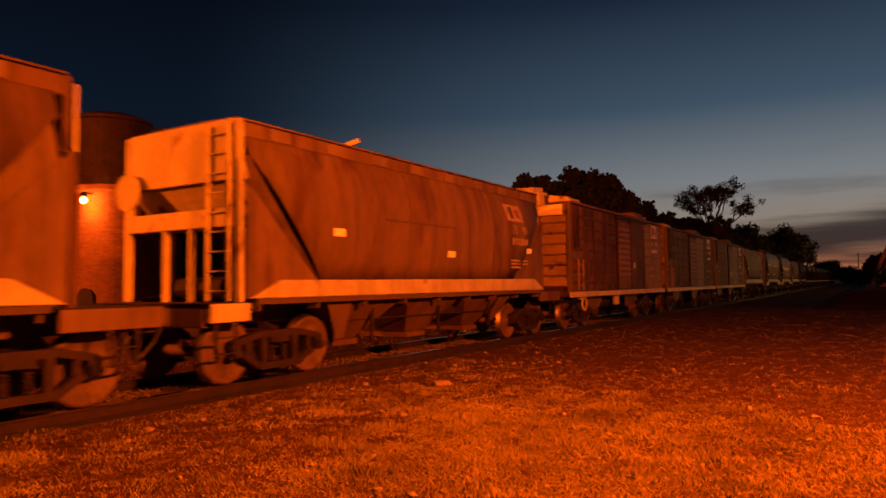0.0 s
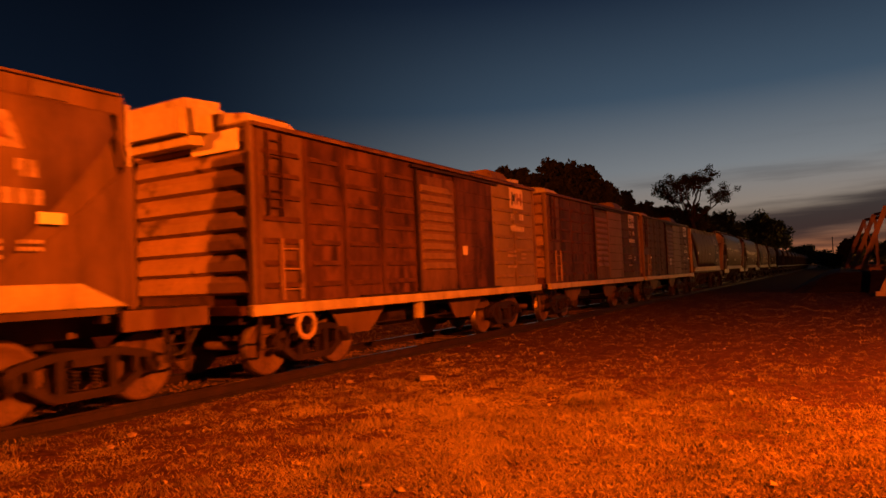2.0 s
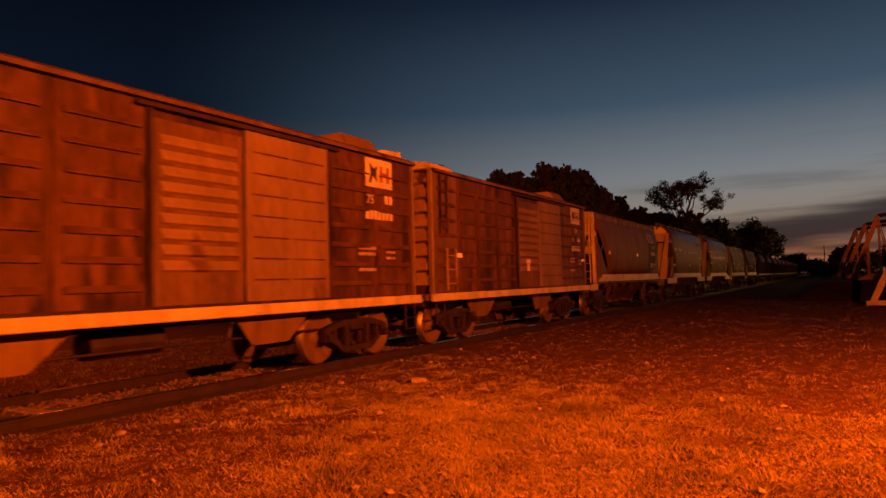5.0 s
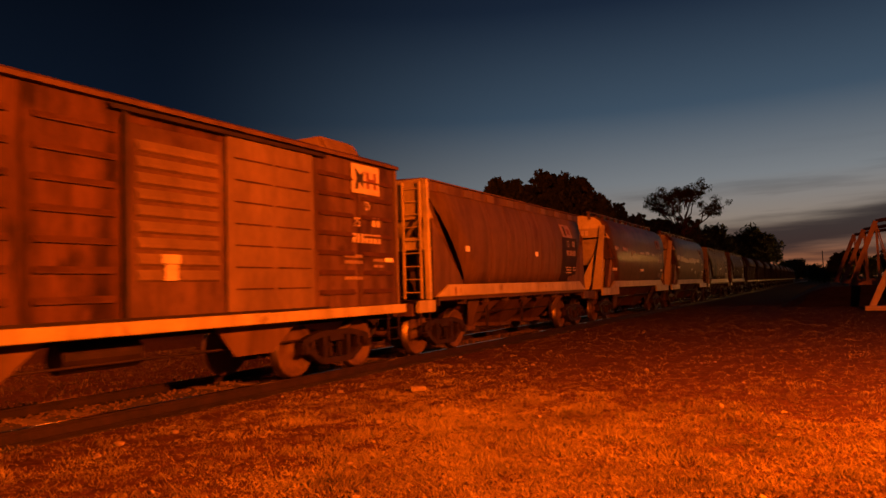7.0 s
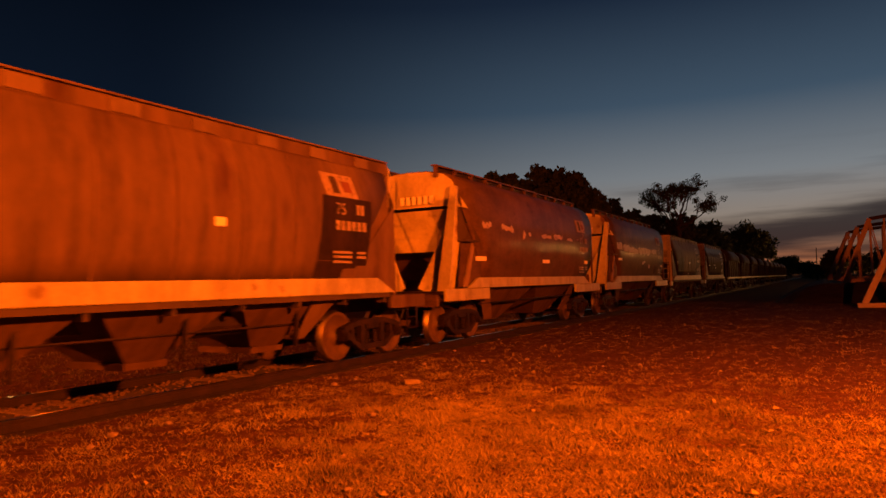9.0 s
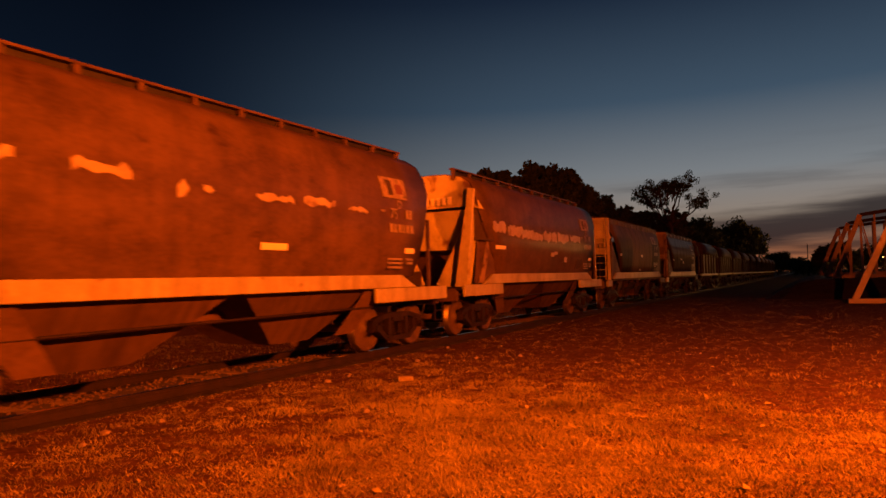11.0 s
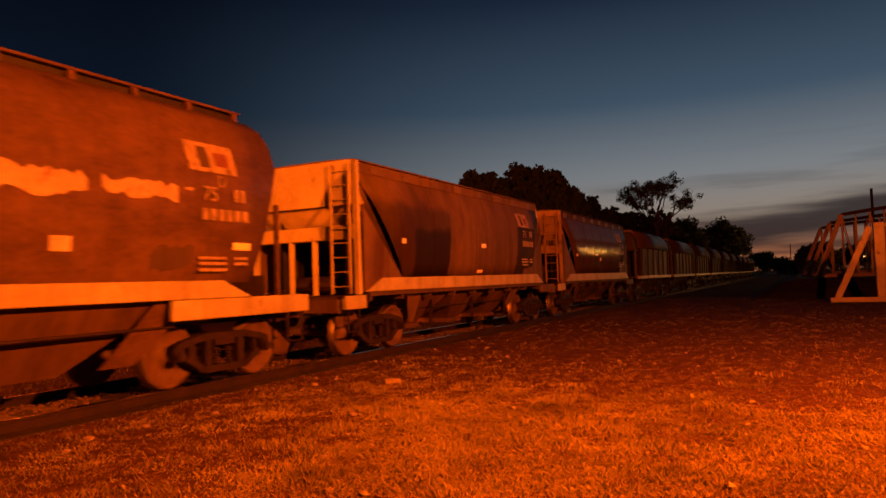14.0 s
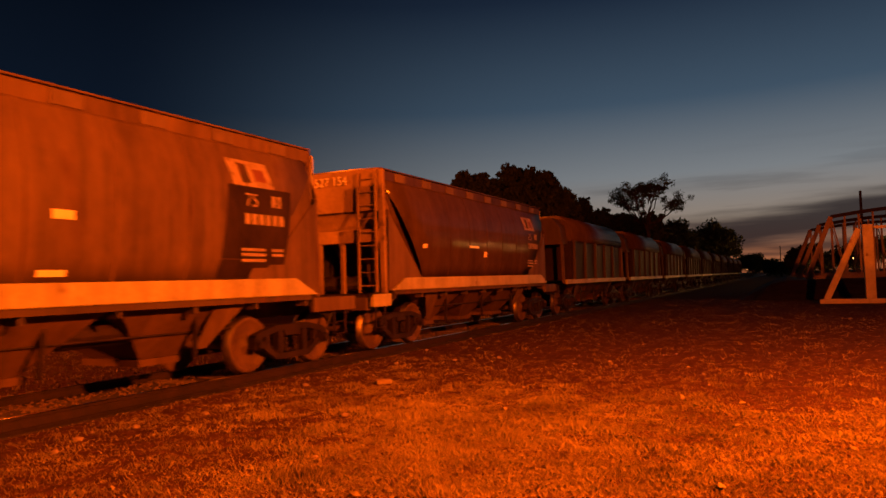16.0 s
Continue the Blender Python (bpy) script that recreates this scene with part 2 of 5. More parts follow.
def glow(name, color, strength):
    m = bpy.data.materials.new(name)
    m.use_nodes = True
    b = m.node_tree.nodes["Principled BSDF"]
    b.inputs["Base Color"].default_value = (0.9, 0.8, 0.6, 1)
    b.inputs["Emission Color"].default_value, b.inputs["Emission Strength"].default_value = (*color, 1), strength
    return m


M_BULB = glow("sodium_bulb", (1.0, 0.5, 0.1), 60)
M_FARLIGHT = glow("far_lamp", (1.0, 0.45, 0.12), 6)
M_TOWN = glow("town_lamp", (1.0, 0.36, 0.07), 700)
M_FARRED = glow("far_red_lamp", (1.0, 0.06, 0.02), 3)

# ---- mesh helpers ----


def finish(bm, name, mat):
    bmesh.ops.recalc_face_normals(bm, faces=bm.faces)
    me = bpy.data.meshes.new(name)
    bm.to_mesh(me)
    bm.free()
    me.materials.append(mat)
    return me


def part(name, bm, mat, parent, label=""):
    ob = new(name, finish(bm, name, mat))
    ob.parent = parent
    if label:
        tagged(ob, label)
    return ob


def share(name, me, parent, m=None):
    ob = new(name, me)
    ob.parent = parent
    if m is not None:
        ob.matrix_basis = m
    return ob


def thing(name, label, category, group="", kind=""):
    return tagged(new(name), label, category, group, kind)


def hexa(bm, lo, hi):
    """A hexahedron from four low and four high corners, in the same turn."""
    v = [bm.verts.new(p) for p in (*lo, *hi)]
    for f in ((3, 2, 1, 0), (4, 5, 6, 7), (0, 1, 5, 4), (1, 2, 6, 5), (2, 3, 7, 6), (3, 0, 4, 7)):
        bm.faces.new([v[i] for i in f])
    return bm


def box(bm, x0, x1, y0, y1, z0, z1):
    return hexa(bm, [(x0, y0, z0), (x1, y0, z0), (x1, y1, z0), (x0, y1, z0)], [(x0, y0, z1), (x1, y0, z1), (x1, y1, z1), (x0, y1, z1)])


def bevelled(bm, width=0.012, segments=1):
    bmesh.ops.bevel(bm, geom=list(bm.edges), offset=width, segments=segments, affect="EDGES", clamp_overlap=True)
    return bm


def beam(bm, a, b, w, h, up=(0, 0, 1)):
    """A bar of section w x h from a to b."""
    a, b = Vector(a), Vector(b)
    d = (b - a).normalized()
    s = d.cross(Vector(up))
    if s.length < 1e-3:
        s = d.cross(Vector((0, 1, 0)))
    s = s.normalized() * w / 2
    u = s.cross(d).normalized() * h / 2
    return hexa(bm, [a - s - u, a + s - u, a + s + u, a - s + u], [b - s - u, b + s - u, b + s + u, b - s + u])


def tube(bm, a, b, r0, r1=None, n=8):
    a, b = Vector(a), Vector(b)
    r1 = r0 if r1 is None else r1
    d = (b - a).normalized()
    s = d.orthogonal().normalized()
    u = d.cross(s)
    rings = []
    for c, r in ((a, r0), (b, r1)):
        rings.append([bm.verts.new(c + (s * math.cos(k * math.tau / n) + u * math.sin(k * math.tau / n)) * r) for k in range(n)])
    for k in range(n):
        bm.faces.new((rings[0][k], rings[0][(k + 1) % n], rings[1][(k + 1) % n], rings[1][k]))
    bm.faces.new(rings[0][::-1])
    bm.faces.new(rings[1])
    return bm


def extrude_y(bm, section, y0, y1):
    """A closed section in x, z drawn out along y."""
    a = [bm.verts.new((x, y0, z)) for x, z in section]
    b = [bm.verts.new((x, y1, z)) for x, z in section]
    n = len(section)
    for i in range(n):
        bm.faces.new((a[i], a[(i + 1) % n], b[(i + 1) % n], b[i]))
    bm.faces.new(a[::-1])
    bm.faces.new(b)
    return bm


def plate(bm, outline, thick):
    """A flat plate: outline of points, thickened along its normal."""
    p = [Vector(q) for q in outline]
    nrm = (p[1] - p[0]).cross(p[2] - p[0]).normalized() * thick
    a = [bm.verts.new(q) for q in p]
    b = [bm.verts.new(q + nrm) for q in p]
    n = len(p)
    bm.faces.new(a[::-1])
    bm.faces.new(b)
    for i in range(n):
        bm.faces.new((a[i], a[(i + 1) % n], b[(i + 1) % n], b[i]))
    return bm


def lathe_x(bm, profile, n=32):
    """A profile of (x, radius) turned about the x axis."""
    rings = []
    for x, r in profile:
        rings.append([bm.verts.new((x, r * math.cos(k * math.tau / n), r * math.sin(k * math.tau / n))) for k in range(n)])
    for i in range(len(rings) - 1):
        for k in range(n):
            bm.faces.new((rings[i][k], rings[i][(k + 1) % n], rings[i + 1][(k + 1) % n], rings[i + 1][k]))
    bm.faces.new(rings[0][::-1])
    bm.faces.new(rings[-1])
    return bm


B = bmesh.new
# ---- ground and track ----
TRACK_X = -8.90
GAUGE = 1.676


def ground_height(x, y):
    h = -0.19 + 0.025 * noise.noise((x * 0.5, y * 0.5, 3)) + 0.012 * noise.noise((x * 1.9, y * 1.9, 7))
    near = min(1.0, max(0.0, abs(x - TRACK_X) - 0.9) / 1.2)
    return h * near + (-0.185) * (1 - near)


def build_ground():
    bm = B()
    xs = sorted({-900, -400, -150, -70, -45, *[-34 + 0.8 * i for i in range(30)], *[-10.0 + 0.3 * i for i in range(75)], 14, 18, 25, 40, 80, 200, 500, 900})
    ys = sorted({-700, -250, -80, -40, -20, *[-10 + 1.0 * i for i in range(12)], *[2 + 0.3 * i for i in range(90)], *[29 + 2 * i for i in range(20)], 75, 95, 130, 200, 350, 700, 2500})
    grid = [[bm.verts.new((x, y, ground_height(x, y))) for y in ys] for x in xs]
    for i in range(len(xs) - 1):
        for j in range(len(ys) - 1):
            bm.faces.new((grid[i][j], grid[i + 1][j], grid[i + 1][j + 1], grid[i][j + 1]))
    ob = new("ground", finish(bm, "ground", M_GROUND))
    for p in ob.data.polygons:
        p.use_smooth = True
    tagged(ob, "dry trampled earth with sparse yellow grass", "ground", kind="structure")


def build_grass():
    """Dry tufts: thick on the open ground beside the track, thin near the rails."""
    rnd = random.Random(4)
    verts, faces = [], []

    def blade(x, y, z, h, w, lean, turn):
        c, s = math.cos(turn), math.sin(turn)
        i = len(verts)
        verts.extend([(x - c * w, y - s * w, z), (x + c * w, y + s * w, z), (x - s * lean * 0.45 + c * w * 0.5, y + c * lean * 0.45 + s * w * 0.5, z + h * 0.65), (x - s * lean, y + c * lean, z + h)])
        faces.extend([(i, i + 1, i + 2), (i, i + 2, i + 3)])

    def cover(x, y):
        """Share of the ground under straw: a thick sward on the open side, thin trodden earth towards the rails; also
        shaped to imitate the lamp's bright pool and its fade with distance.
        """
        lawn = 0.4 * (x + 3.6) + 0.2 * (y - 2.5) + 0.3 * noise.noise((x * 0.4, y * 0.4, 6.5))
        lawn = min(1.0, max(0.0, lawn)) * min(1.0, max(0.0, 1.0 - (y - 6.0 + 1.2 * noise.noise((x * 0.5, 3.0, 2.5))) / 4.0))
        patchy = 0.2 * noise.noise((x * 0.8, y * 0.8, 1.5)) + 0.3 * noise.noise((x * 2.3, y * 2.3, 8.5)) + 0.45 * noise.noise((x * 6, y * 6, 4.5))
        d = 0.05 + 0.62 * lawn + (0.4 + 0.6 * lawn) * patchy
        d -= 0.12 * max(0.0, -6.8 - x) + 0.05 * max(0.0, y - 9.0)
        return max(d, 0.035 if y < 13 else 0.014)

    tufts = 0
    while tufts < 88000:
        y = 1.6 + 44 * rnd.random() ** 2.1
        x = rnd.uniform(-7.9, 8)
        if abs(math.atan2(-x, y) - 0.5) > 0.78 or rnd.random() > cover(x, y):
            continue
        tufts += 1
        z = ground_height(x, y) - 0.01
        big = 0.75 + 1.5 * max(0.0, noise.noise((x * 1.6, y * 1.6, 20)))
        for _ in range(rnd.randint(4, 8)):
            blade(x + rnd.gauss(0, 0.04), y + rnd.gauss(0, 0.04), z, rnd.uniform(0.012, 0.055) * big, rnd.uniform(0.0011, 0.003), rnd.uniform(0.008, 0.05), rnd.uniform(0, 6.28))
    # weeds past the far rail
    for _ in range(7000):
        y = rnd.uniform(2, 32)
        x = TRACK_X - rnd.uniform(1.5, 9)
        for _ in range(4):
            blade(x + rnd.gauss(0, 0.05), y + rnd.gauss(0, 0.05), ground_height(x, y) - 0.01, rnd.uniform(0.02, 0.07), rnd.uniform(0.003, 0.007), rnd.uniform(0, 0.08), rnd.uniform(0, 6.28))
    me = bpy.data.meshes.new("grass")
    me.from_pydata(verts, [], faces)
    me.materials.append(M_GRASS)
    tagged(new("grass", me), "short dry yellowed grass in scattered tufts", "grass", kind="stuff")


def build_track():
    bed = B()
    extrude_y(bed, [(-1.75, -0.5), (1.2, -0.5), (1.1, -0.168), (0.75, -0.14), (-1.25, -0.14), (-1.6, -0.165)], -40, 420)
    ob = new("track_bed", finish(bed, "track_bed", M_BALLAST))
    ob.location = (TRACK_X, 0, 0)
    tagged(ob, "dark earth-filled track bed under the rails", "track bed", kind="structure")
    for side, label in ((1, "rusty steel rail beside the grass with bright head"), (-1, "rusty steel rail with bright worn head")):
        rail = thing("rail", label, "rail", "rails of the track", "structure")
        rail.location = (TRACK_X + side * (GAUGE / 2 + 0.035), 0, 0)
        b = B()
        extrude_y(b, [(-0.07, -0.18), (0.07, -0.18), (0.07, -0.166), (0.012, -0.145), (0.009, -0.045), (0.034, -0.036), (0.034, -0.006), (-0.034, -0.006), (-0.034, -0.036), (-0.009, -0.045), (-0.012, -0.145), (-0.07, -0.166)], -40, 420)
        part("rail_body", b, M_RAIL, rail)
        b = B()
        extrude_y(b, [(-0.034, -0.0055), (0.034, -0.0055), (0.026, 0.0), (-0.026, 0.0)], -40, 420)
        part("rail_head", b, M_RAILHEAD, rail, "polished running surface")
    b = B()
    box(b, -1.25, 0.78, -0.115, 0.115, -0.3, -0.125)
    bevelled(b, 0.015)
    me = finish(b, "sleeper", M_SLEEPER)
    rnd = random.Random(9)
    row = tagged(new("sleepers"), "weathered hardwood sleepers half sunk in earth", "sleepers", kind="structure")
    row.location = (TRACK_X, 0, 0)
    for i in range(110):
        share("sleeper", me, row, pose(rnd.uniform(-0.05, 0.05), -6 + i * 0.62, rnd.uniform(-0.025, 0.0), 0, 0, rnd.uniform(-1.2, 1.2)))


# ---- wagons: y runs backwards from the body's front, z = 0 on the rails ----
WHEEL_R = 0.46


def make_wheel_mesh():
    b = B()
    for s in (1, -1):
        lathe_x(b, [(s * 0.765, 0.40), (s * 0.765, 0.487), (s * 0.79, 0.489), (s * 0.802, 0.465), (s * 0.902, 0.455), (s * 0.905, 0.40), (s * 0.872, 0.375), (s * 0.842, 0.2), (s * 0.868, 0.14), (s * 0.905, 0.125), (s * 0.905, 0.08), (s * 1.02, 0.078)], 36)
    tube(b, (-0.86, 0, 0), (0.86, 0, 0), 0.08, n=14)
    me = finish(b, "wheelset", M_WHEEL)
    me.materials.append(M_TREAD)
    for p in me.polygons:
        r = math.hypot(p.center.y, p.center.z)
        p.use_smooth = len(p.vertices) == 4
        if r > 0.44 and 0.79 < abs(p.center.x) < 0.9:
            p.material_index = 1
    return me


def make_bogie_mesh():
    b = B()
    for s in (1, -1):
        x0, x1 = s * 0.985, s * 1.11
        lo, hi = min(x0, x1), max(x0, x1)
        # cast side frame: arched top chord, dipping lower chord, columns, pedestals
        tops = [(-0.93, 0.57), (-0.8, 0.62), (-0.42, 0.7), (0.42, 0.7), (0.8, 0.62), (0.93, 0.57)]
        lows = [(-0.72, 0.42), (-0.42, 0.22), (0.42, 0.22), (0.72, 0.42)]
        for chain, h in ((tops, 0.10), (lows, 0.10)):
            for p, q in zip(chain, chain[1:]):
                beam(b, (s * 1.05, p[0], p[1]), (s * 1.05, q[0], q[1]), 0.13, h)
        for y in (-0.875, 0.875):
            box(b, lo, hi, y - 0.09, y + 0.09, 0.38, 0.58)
            tube(b, (s * 0.95, y, 0.46), (s * 1.14, y, 0.46), 0.085, n=12)
            tube(b, (s * 1.16, y, 0.46), (s * 1.185, y, 0.46), 0.07, n=8)
        for y in (-0.64, 0.64):
            beam(b, (s * 1.05, y, 0.42), (s * 1.05, y * 1.02, 0.64), 0.1, 0.08)
        for y in (-0.33, 0.33):
            box(b, lo, hi, y - 0.06, y + 0.06, 0.25, 0.7)
        for y in (-0.13, 0.13):
            for k in range(6):
                z = 0.28 + k * 0.042
                tube(b, (s * 1.03, y, z), (s * 1.03, y + 0.01, z + 0.022), 0.058, n=8)
        box(b, lo, hi, -0.2, 0.2, 0.56, 0.68)
    box(b, -1.0, 1.0, -0.2, 0.2, 0.55, 0.74)
    for y in (-0.42, 0.42):
        beam(b, (-0.95, y, 0.36), (0.95, y, 0.36), 0.07, 0.12)
        for s in (1, -1):
            box(b, s * 0.86 - 0.05, s * 0.86 + 0.05, y - 0.02, y + 0.05, 0.3, 0.62)
    tube(b, (0, 0, 0.7), (0, 0, 0.9), 0.2, n=14)
    return finish(b, "bogie", M_STEEL)


WHEELSET, BOGIE = make_wheel_mesh(), make_bogie_mesh()
WHEELSETS = []


def running_gear(car, centres):
    for y in centres:
        bogie = share("bogie", BOGIE, car, pose(0, y, 0))
        for dy in (-0.875, 0.875):
            ws = share("wheelset", WHEELSET, bogie, pose(0, dy, 0.46))
            WHEELSETS.append(ws)


def coupler(car, y, way):
    """way: -1 at the front, 1 at the rear."""
    b = B()
    beam(b, (0, y, 0.88), (0, y + way * 0.42, 0.88), 0.13, 0.15)
    box(b, -0.16, 0.16, y + way * 0.34 - 0.1, y + way * 0.34 + 0.14, 0.76, 1.0)
    tube(b, (0.11, y + way * 0.46, 0.74), (0.11, y + way * 0.46, 1.02), 0.06, n=10)
    part("coupler", bevelled(b, 0.012), M_STEEL, car)
    b = B()
    pts = [(0.34, y, 0.92), (0.35, y + way * 0.15, 0.66), (0.33, y + way * 0.32, 0.48), (0.28, y + way * 0.45, 0.46)]
    for p, q in zip(pts, pts[1:]):
        tube(b, p, q, 0.028, n=6)
    part("brake_hose", b, M_BLACK, car)


def ladder(car, a, b_, gap, rungs, mat, axis="x"):
    """An upright ladder: stiles from a to b_, set gap apart along the axis."""
    a, b_ = Vector(a), Vector(b_)
    g = Vector((gap, 0, 0)) if axis == "x" else Vector((0, gap, 0))
    b = B()
    for o in (Vector(), g):
        beam(b, a + o, b_ + o, 0.045, 0.045)
    for k in range(rungs):
        p = a.lerp(b_, (k + 0.5) / rungs)
        tube(b, p, p + g, 0.014, n=6)
    part("ladder", b, mat, car)


def steps(car, x, y, z):
    b = B()
    for dy in (0, 0.36):
        beam(b, (x, y + dy, z), (x, y + dy, z - 0.5), 0.015, 0.05)
    for dz in (0.28, 0.5):
        beam(b, (x, y, z - dz), (x, y + 0.36, z - dz), 0.06, 0.015)
    part("foot_steps", b, M_STEEL, car)


def text_on(car, name, words, size, x, y, z, mat):
    """Painted words on the side that faces +x, reading towards +y."""
    data = bpy.data.curves.new(name, "FONT")
    data.body, data.size, data.extrude = words, size, 0.002
    data.materials.append(mat)
    ob = new(name, data)
    ob.parent = car
    ob.matrix_basis = pose(x, y, z, 90, 0, 90)


def bars_on(car, name, x, y, z, w, h, n, mat, depth=0.004):
    """Unreadable lettering: n short upright bars."""
    step = w / n
    if name == "number_bars":
        for k in range(n):
            b = B()
            box(b, x, x + depth, y + k * step, y + k * step + step * 0.7, z, z + h)
            part("number_bar", b, mat, car)
        return None
    b = B()
    for k in range(n):
        box(b, x, x + depth, y + k * step, y + k * step + step * 0.7, z, z + h)
    return part(name, b, mat, car)


def patch_on(car, name, x, y0, y1, z0, z1, mat, label=""):
    b = B()
    box(b, x, x + 0.006, y0, y1, z0, z1)
    part(name, b, mat, car, label)


def logo_on(car, x, y, z, s):
    """A pale square with two dark and red shapes, no lettering."""
    patch_on(car, "logo_panel", x, y, y + s, z, z + s * 0.62, M_WHITE, "pale rectangular emblem panel")
    b = B()
    x2 = x + 0.009
    plate(b, [(x2, y + 0.1 * s, z + 0.08 * s), (x2, y + 0.2 * s, z + 0.08 * s), (x2, y + 0.27 * s, z + 0.25 * s), (x2, y + 0.42 * s, z + 0.1 * s), (x2, y + 0.4 * s, z + 0.3 * s), (x2, y + 0.45 * s, z + 0.5 * s), (x2, y + 0.3 * s, z + 0.4 * s), (x2, y + 0.12 * s, z + 0.54 * s), (x2, y + 0.18 * s, z + 0.3 * s)], 0.003)
    part("emblem", b, M_BLACK, car, "black star-like emblem")
    b = B()
    box(b, x2, x2 + 0.003, y + 0.52 * s, y + 0.62 * s, z + 0.12 * s, z + 0.48 * s)
    box(b, x2, x2 + 0.003, y + 0.62 * s, y + 0.78 * s, z + 0.24 * s, z + 0.34 * s)
    box(b, x2, x2 + 0.003, y + 0.78 * s, y + 0.88 * s, z + 0.12 * s, z + 0.48 * s)
    part("emblem", b, M_RED, car, "red block-shaped emblem")


def underframe(car, y0, y1, sill_z, mat):
    b = B()
    box(b, -0.3, 0.3, y0, y1, 0.84, 1.12)
    for y in (y0, y1 - 0.12):
        box(b, -1.2, 1.2, y, y + 0.12, 0.86, sill_z)
    part("centre_sill", bevelled(b, 0.012), mat, car)


HOPPER_SEC = [(1.27, 1.5), (1.37, 1.85), (1.42, 2.3), (1.42, 2.75), (1.39, 3.05), (1.31, 3.35), (1.22, 3.6), (1.2, 3.66)]
ROUND_SEC = [(1.27, 1.5), (1.38, 1.9), (1.43, 2.35), (1.43, 2.85), (1.40, 3.3), (1.34, 3.65), (1.22, 3.92), (0.98, 4.09)]


def side_x(sec, z):
    for (x0, z0), (x1, z1) in zip(sec, sec[1:]):
        if z <= z1:
            return x0 + (x1 - x0) * max(0.0, (z - z0) / (z1 - z0))
    return sec[-1][0]


def skin(car, name, sec, y0, y1, z0, z1, mat, off=0.018, lean=0.0, ragged=0.0, seed=1, label=""):
    """A thin painted or welded strip that follows the curved side; lean slants it, ragged roughens its outline."""
    rnd = random.Random(seed)
    b = B()
    cols = max(2, int((y1 - y0) / 0.09)) if ragged else 2
    rows = max(3, int((z1 - z0) / 0.12))
    pts = []
    for i in range(cols + 1):
        u = i / cols
        top = z1 - ragged * rnd.random() * (z1 - z0) * (1.6 if i in (0, cols) else 1)
        low = z0 + ragged * rnd.random() * (z1 - z0) * (1.6 if i in (0, cols) else 1)
        col = []
        for j in range(rows + 1):
            z = low + (top - low) * j / rows
            col.append((side_x(sec, z) + off, y0 + (y1 - y0) * u + lean * (z - z0), z))
        pts.append(col)
    outer = [[b.verts.new(p) for p in c] for c in pts]
    inner = [[b.verts.new((p[0] - 0.012, p[1], p[2])) for p in c] for c in pts]
    for i in range(cols):
        for j in range(rows):
            b.faces.new((outer[i][j], outer[i + 1][j], outer[i + 1][j + 1], outer[i][j + 1]))
        b.faces.new((outer[i][0], outer[i + 1][0], inner[i + 1][0], inner[i][0]))
        b.faces.new((outer[i][rows], outer[i + 1][rows], inner[i + 1][rows], inner[i][rows]))
    for i in (0, cols):
        for j in range(rows):
            b.faces.new((outer[i][j], outer[i][j + 1], inner[i][j + 1], inner[i][j]))
    return part(name, b, mat, car, label)


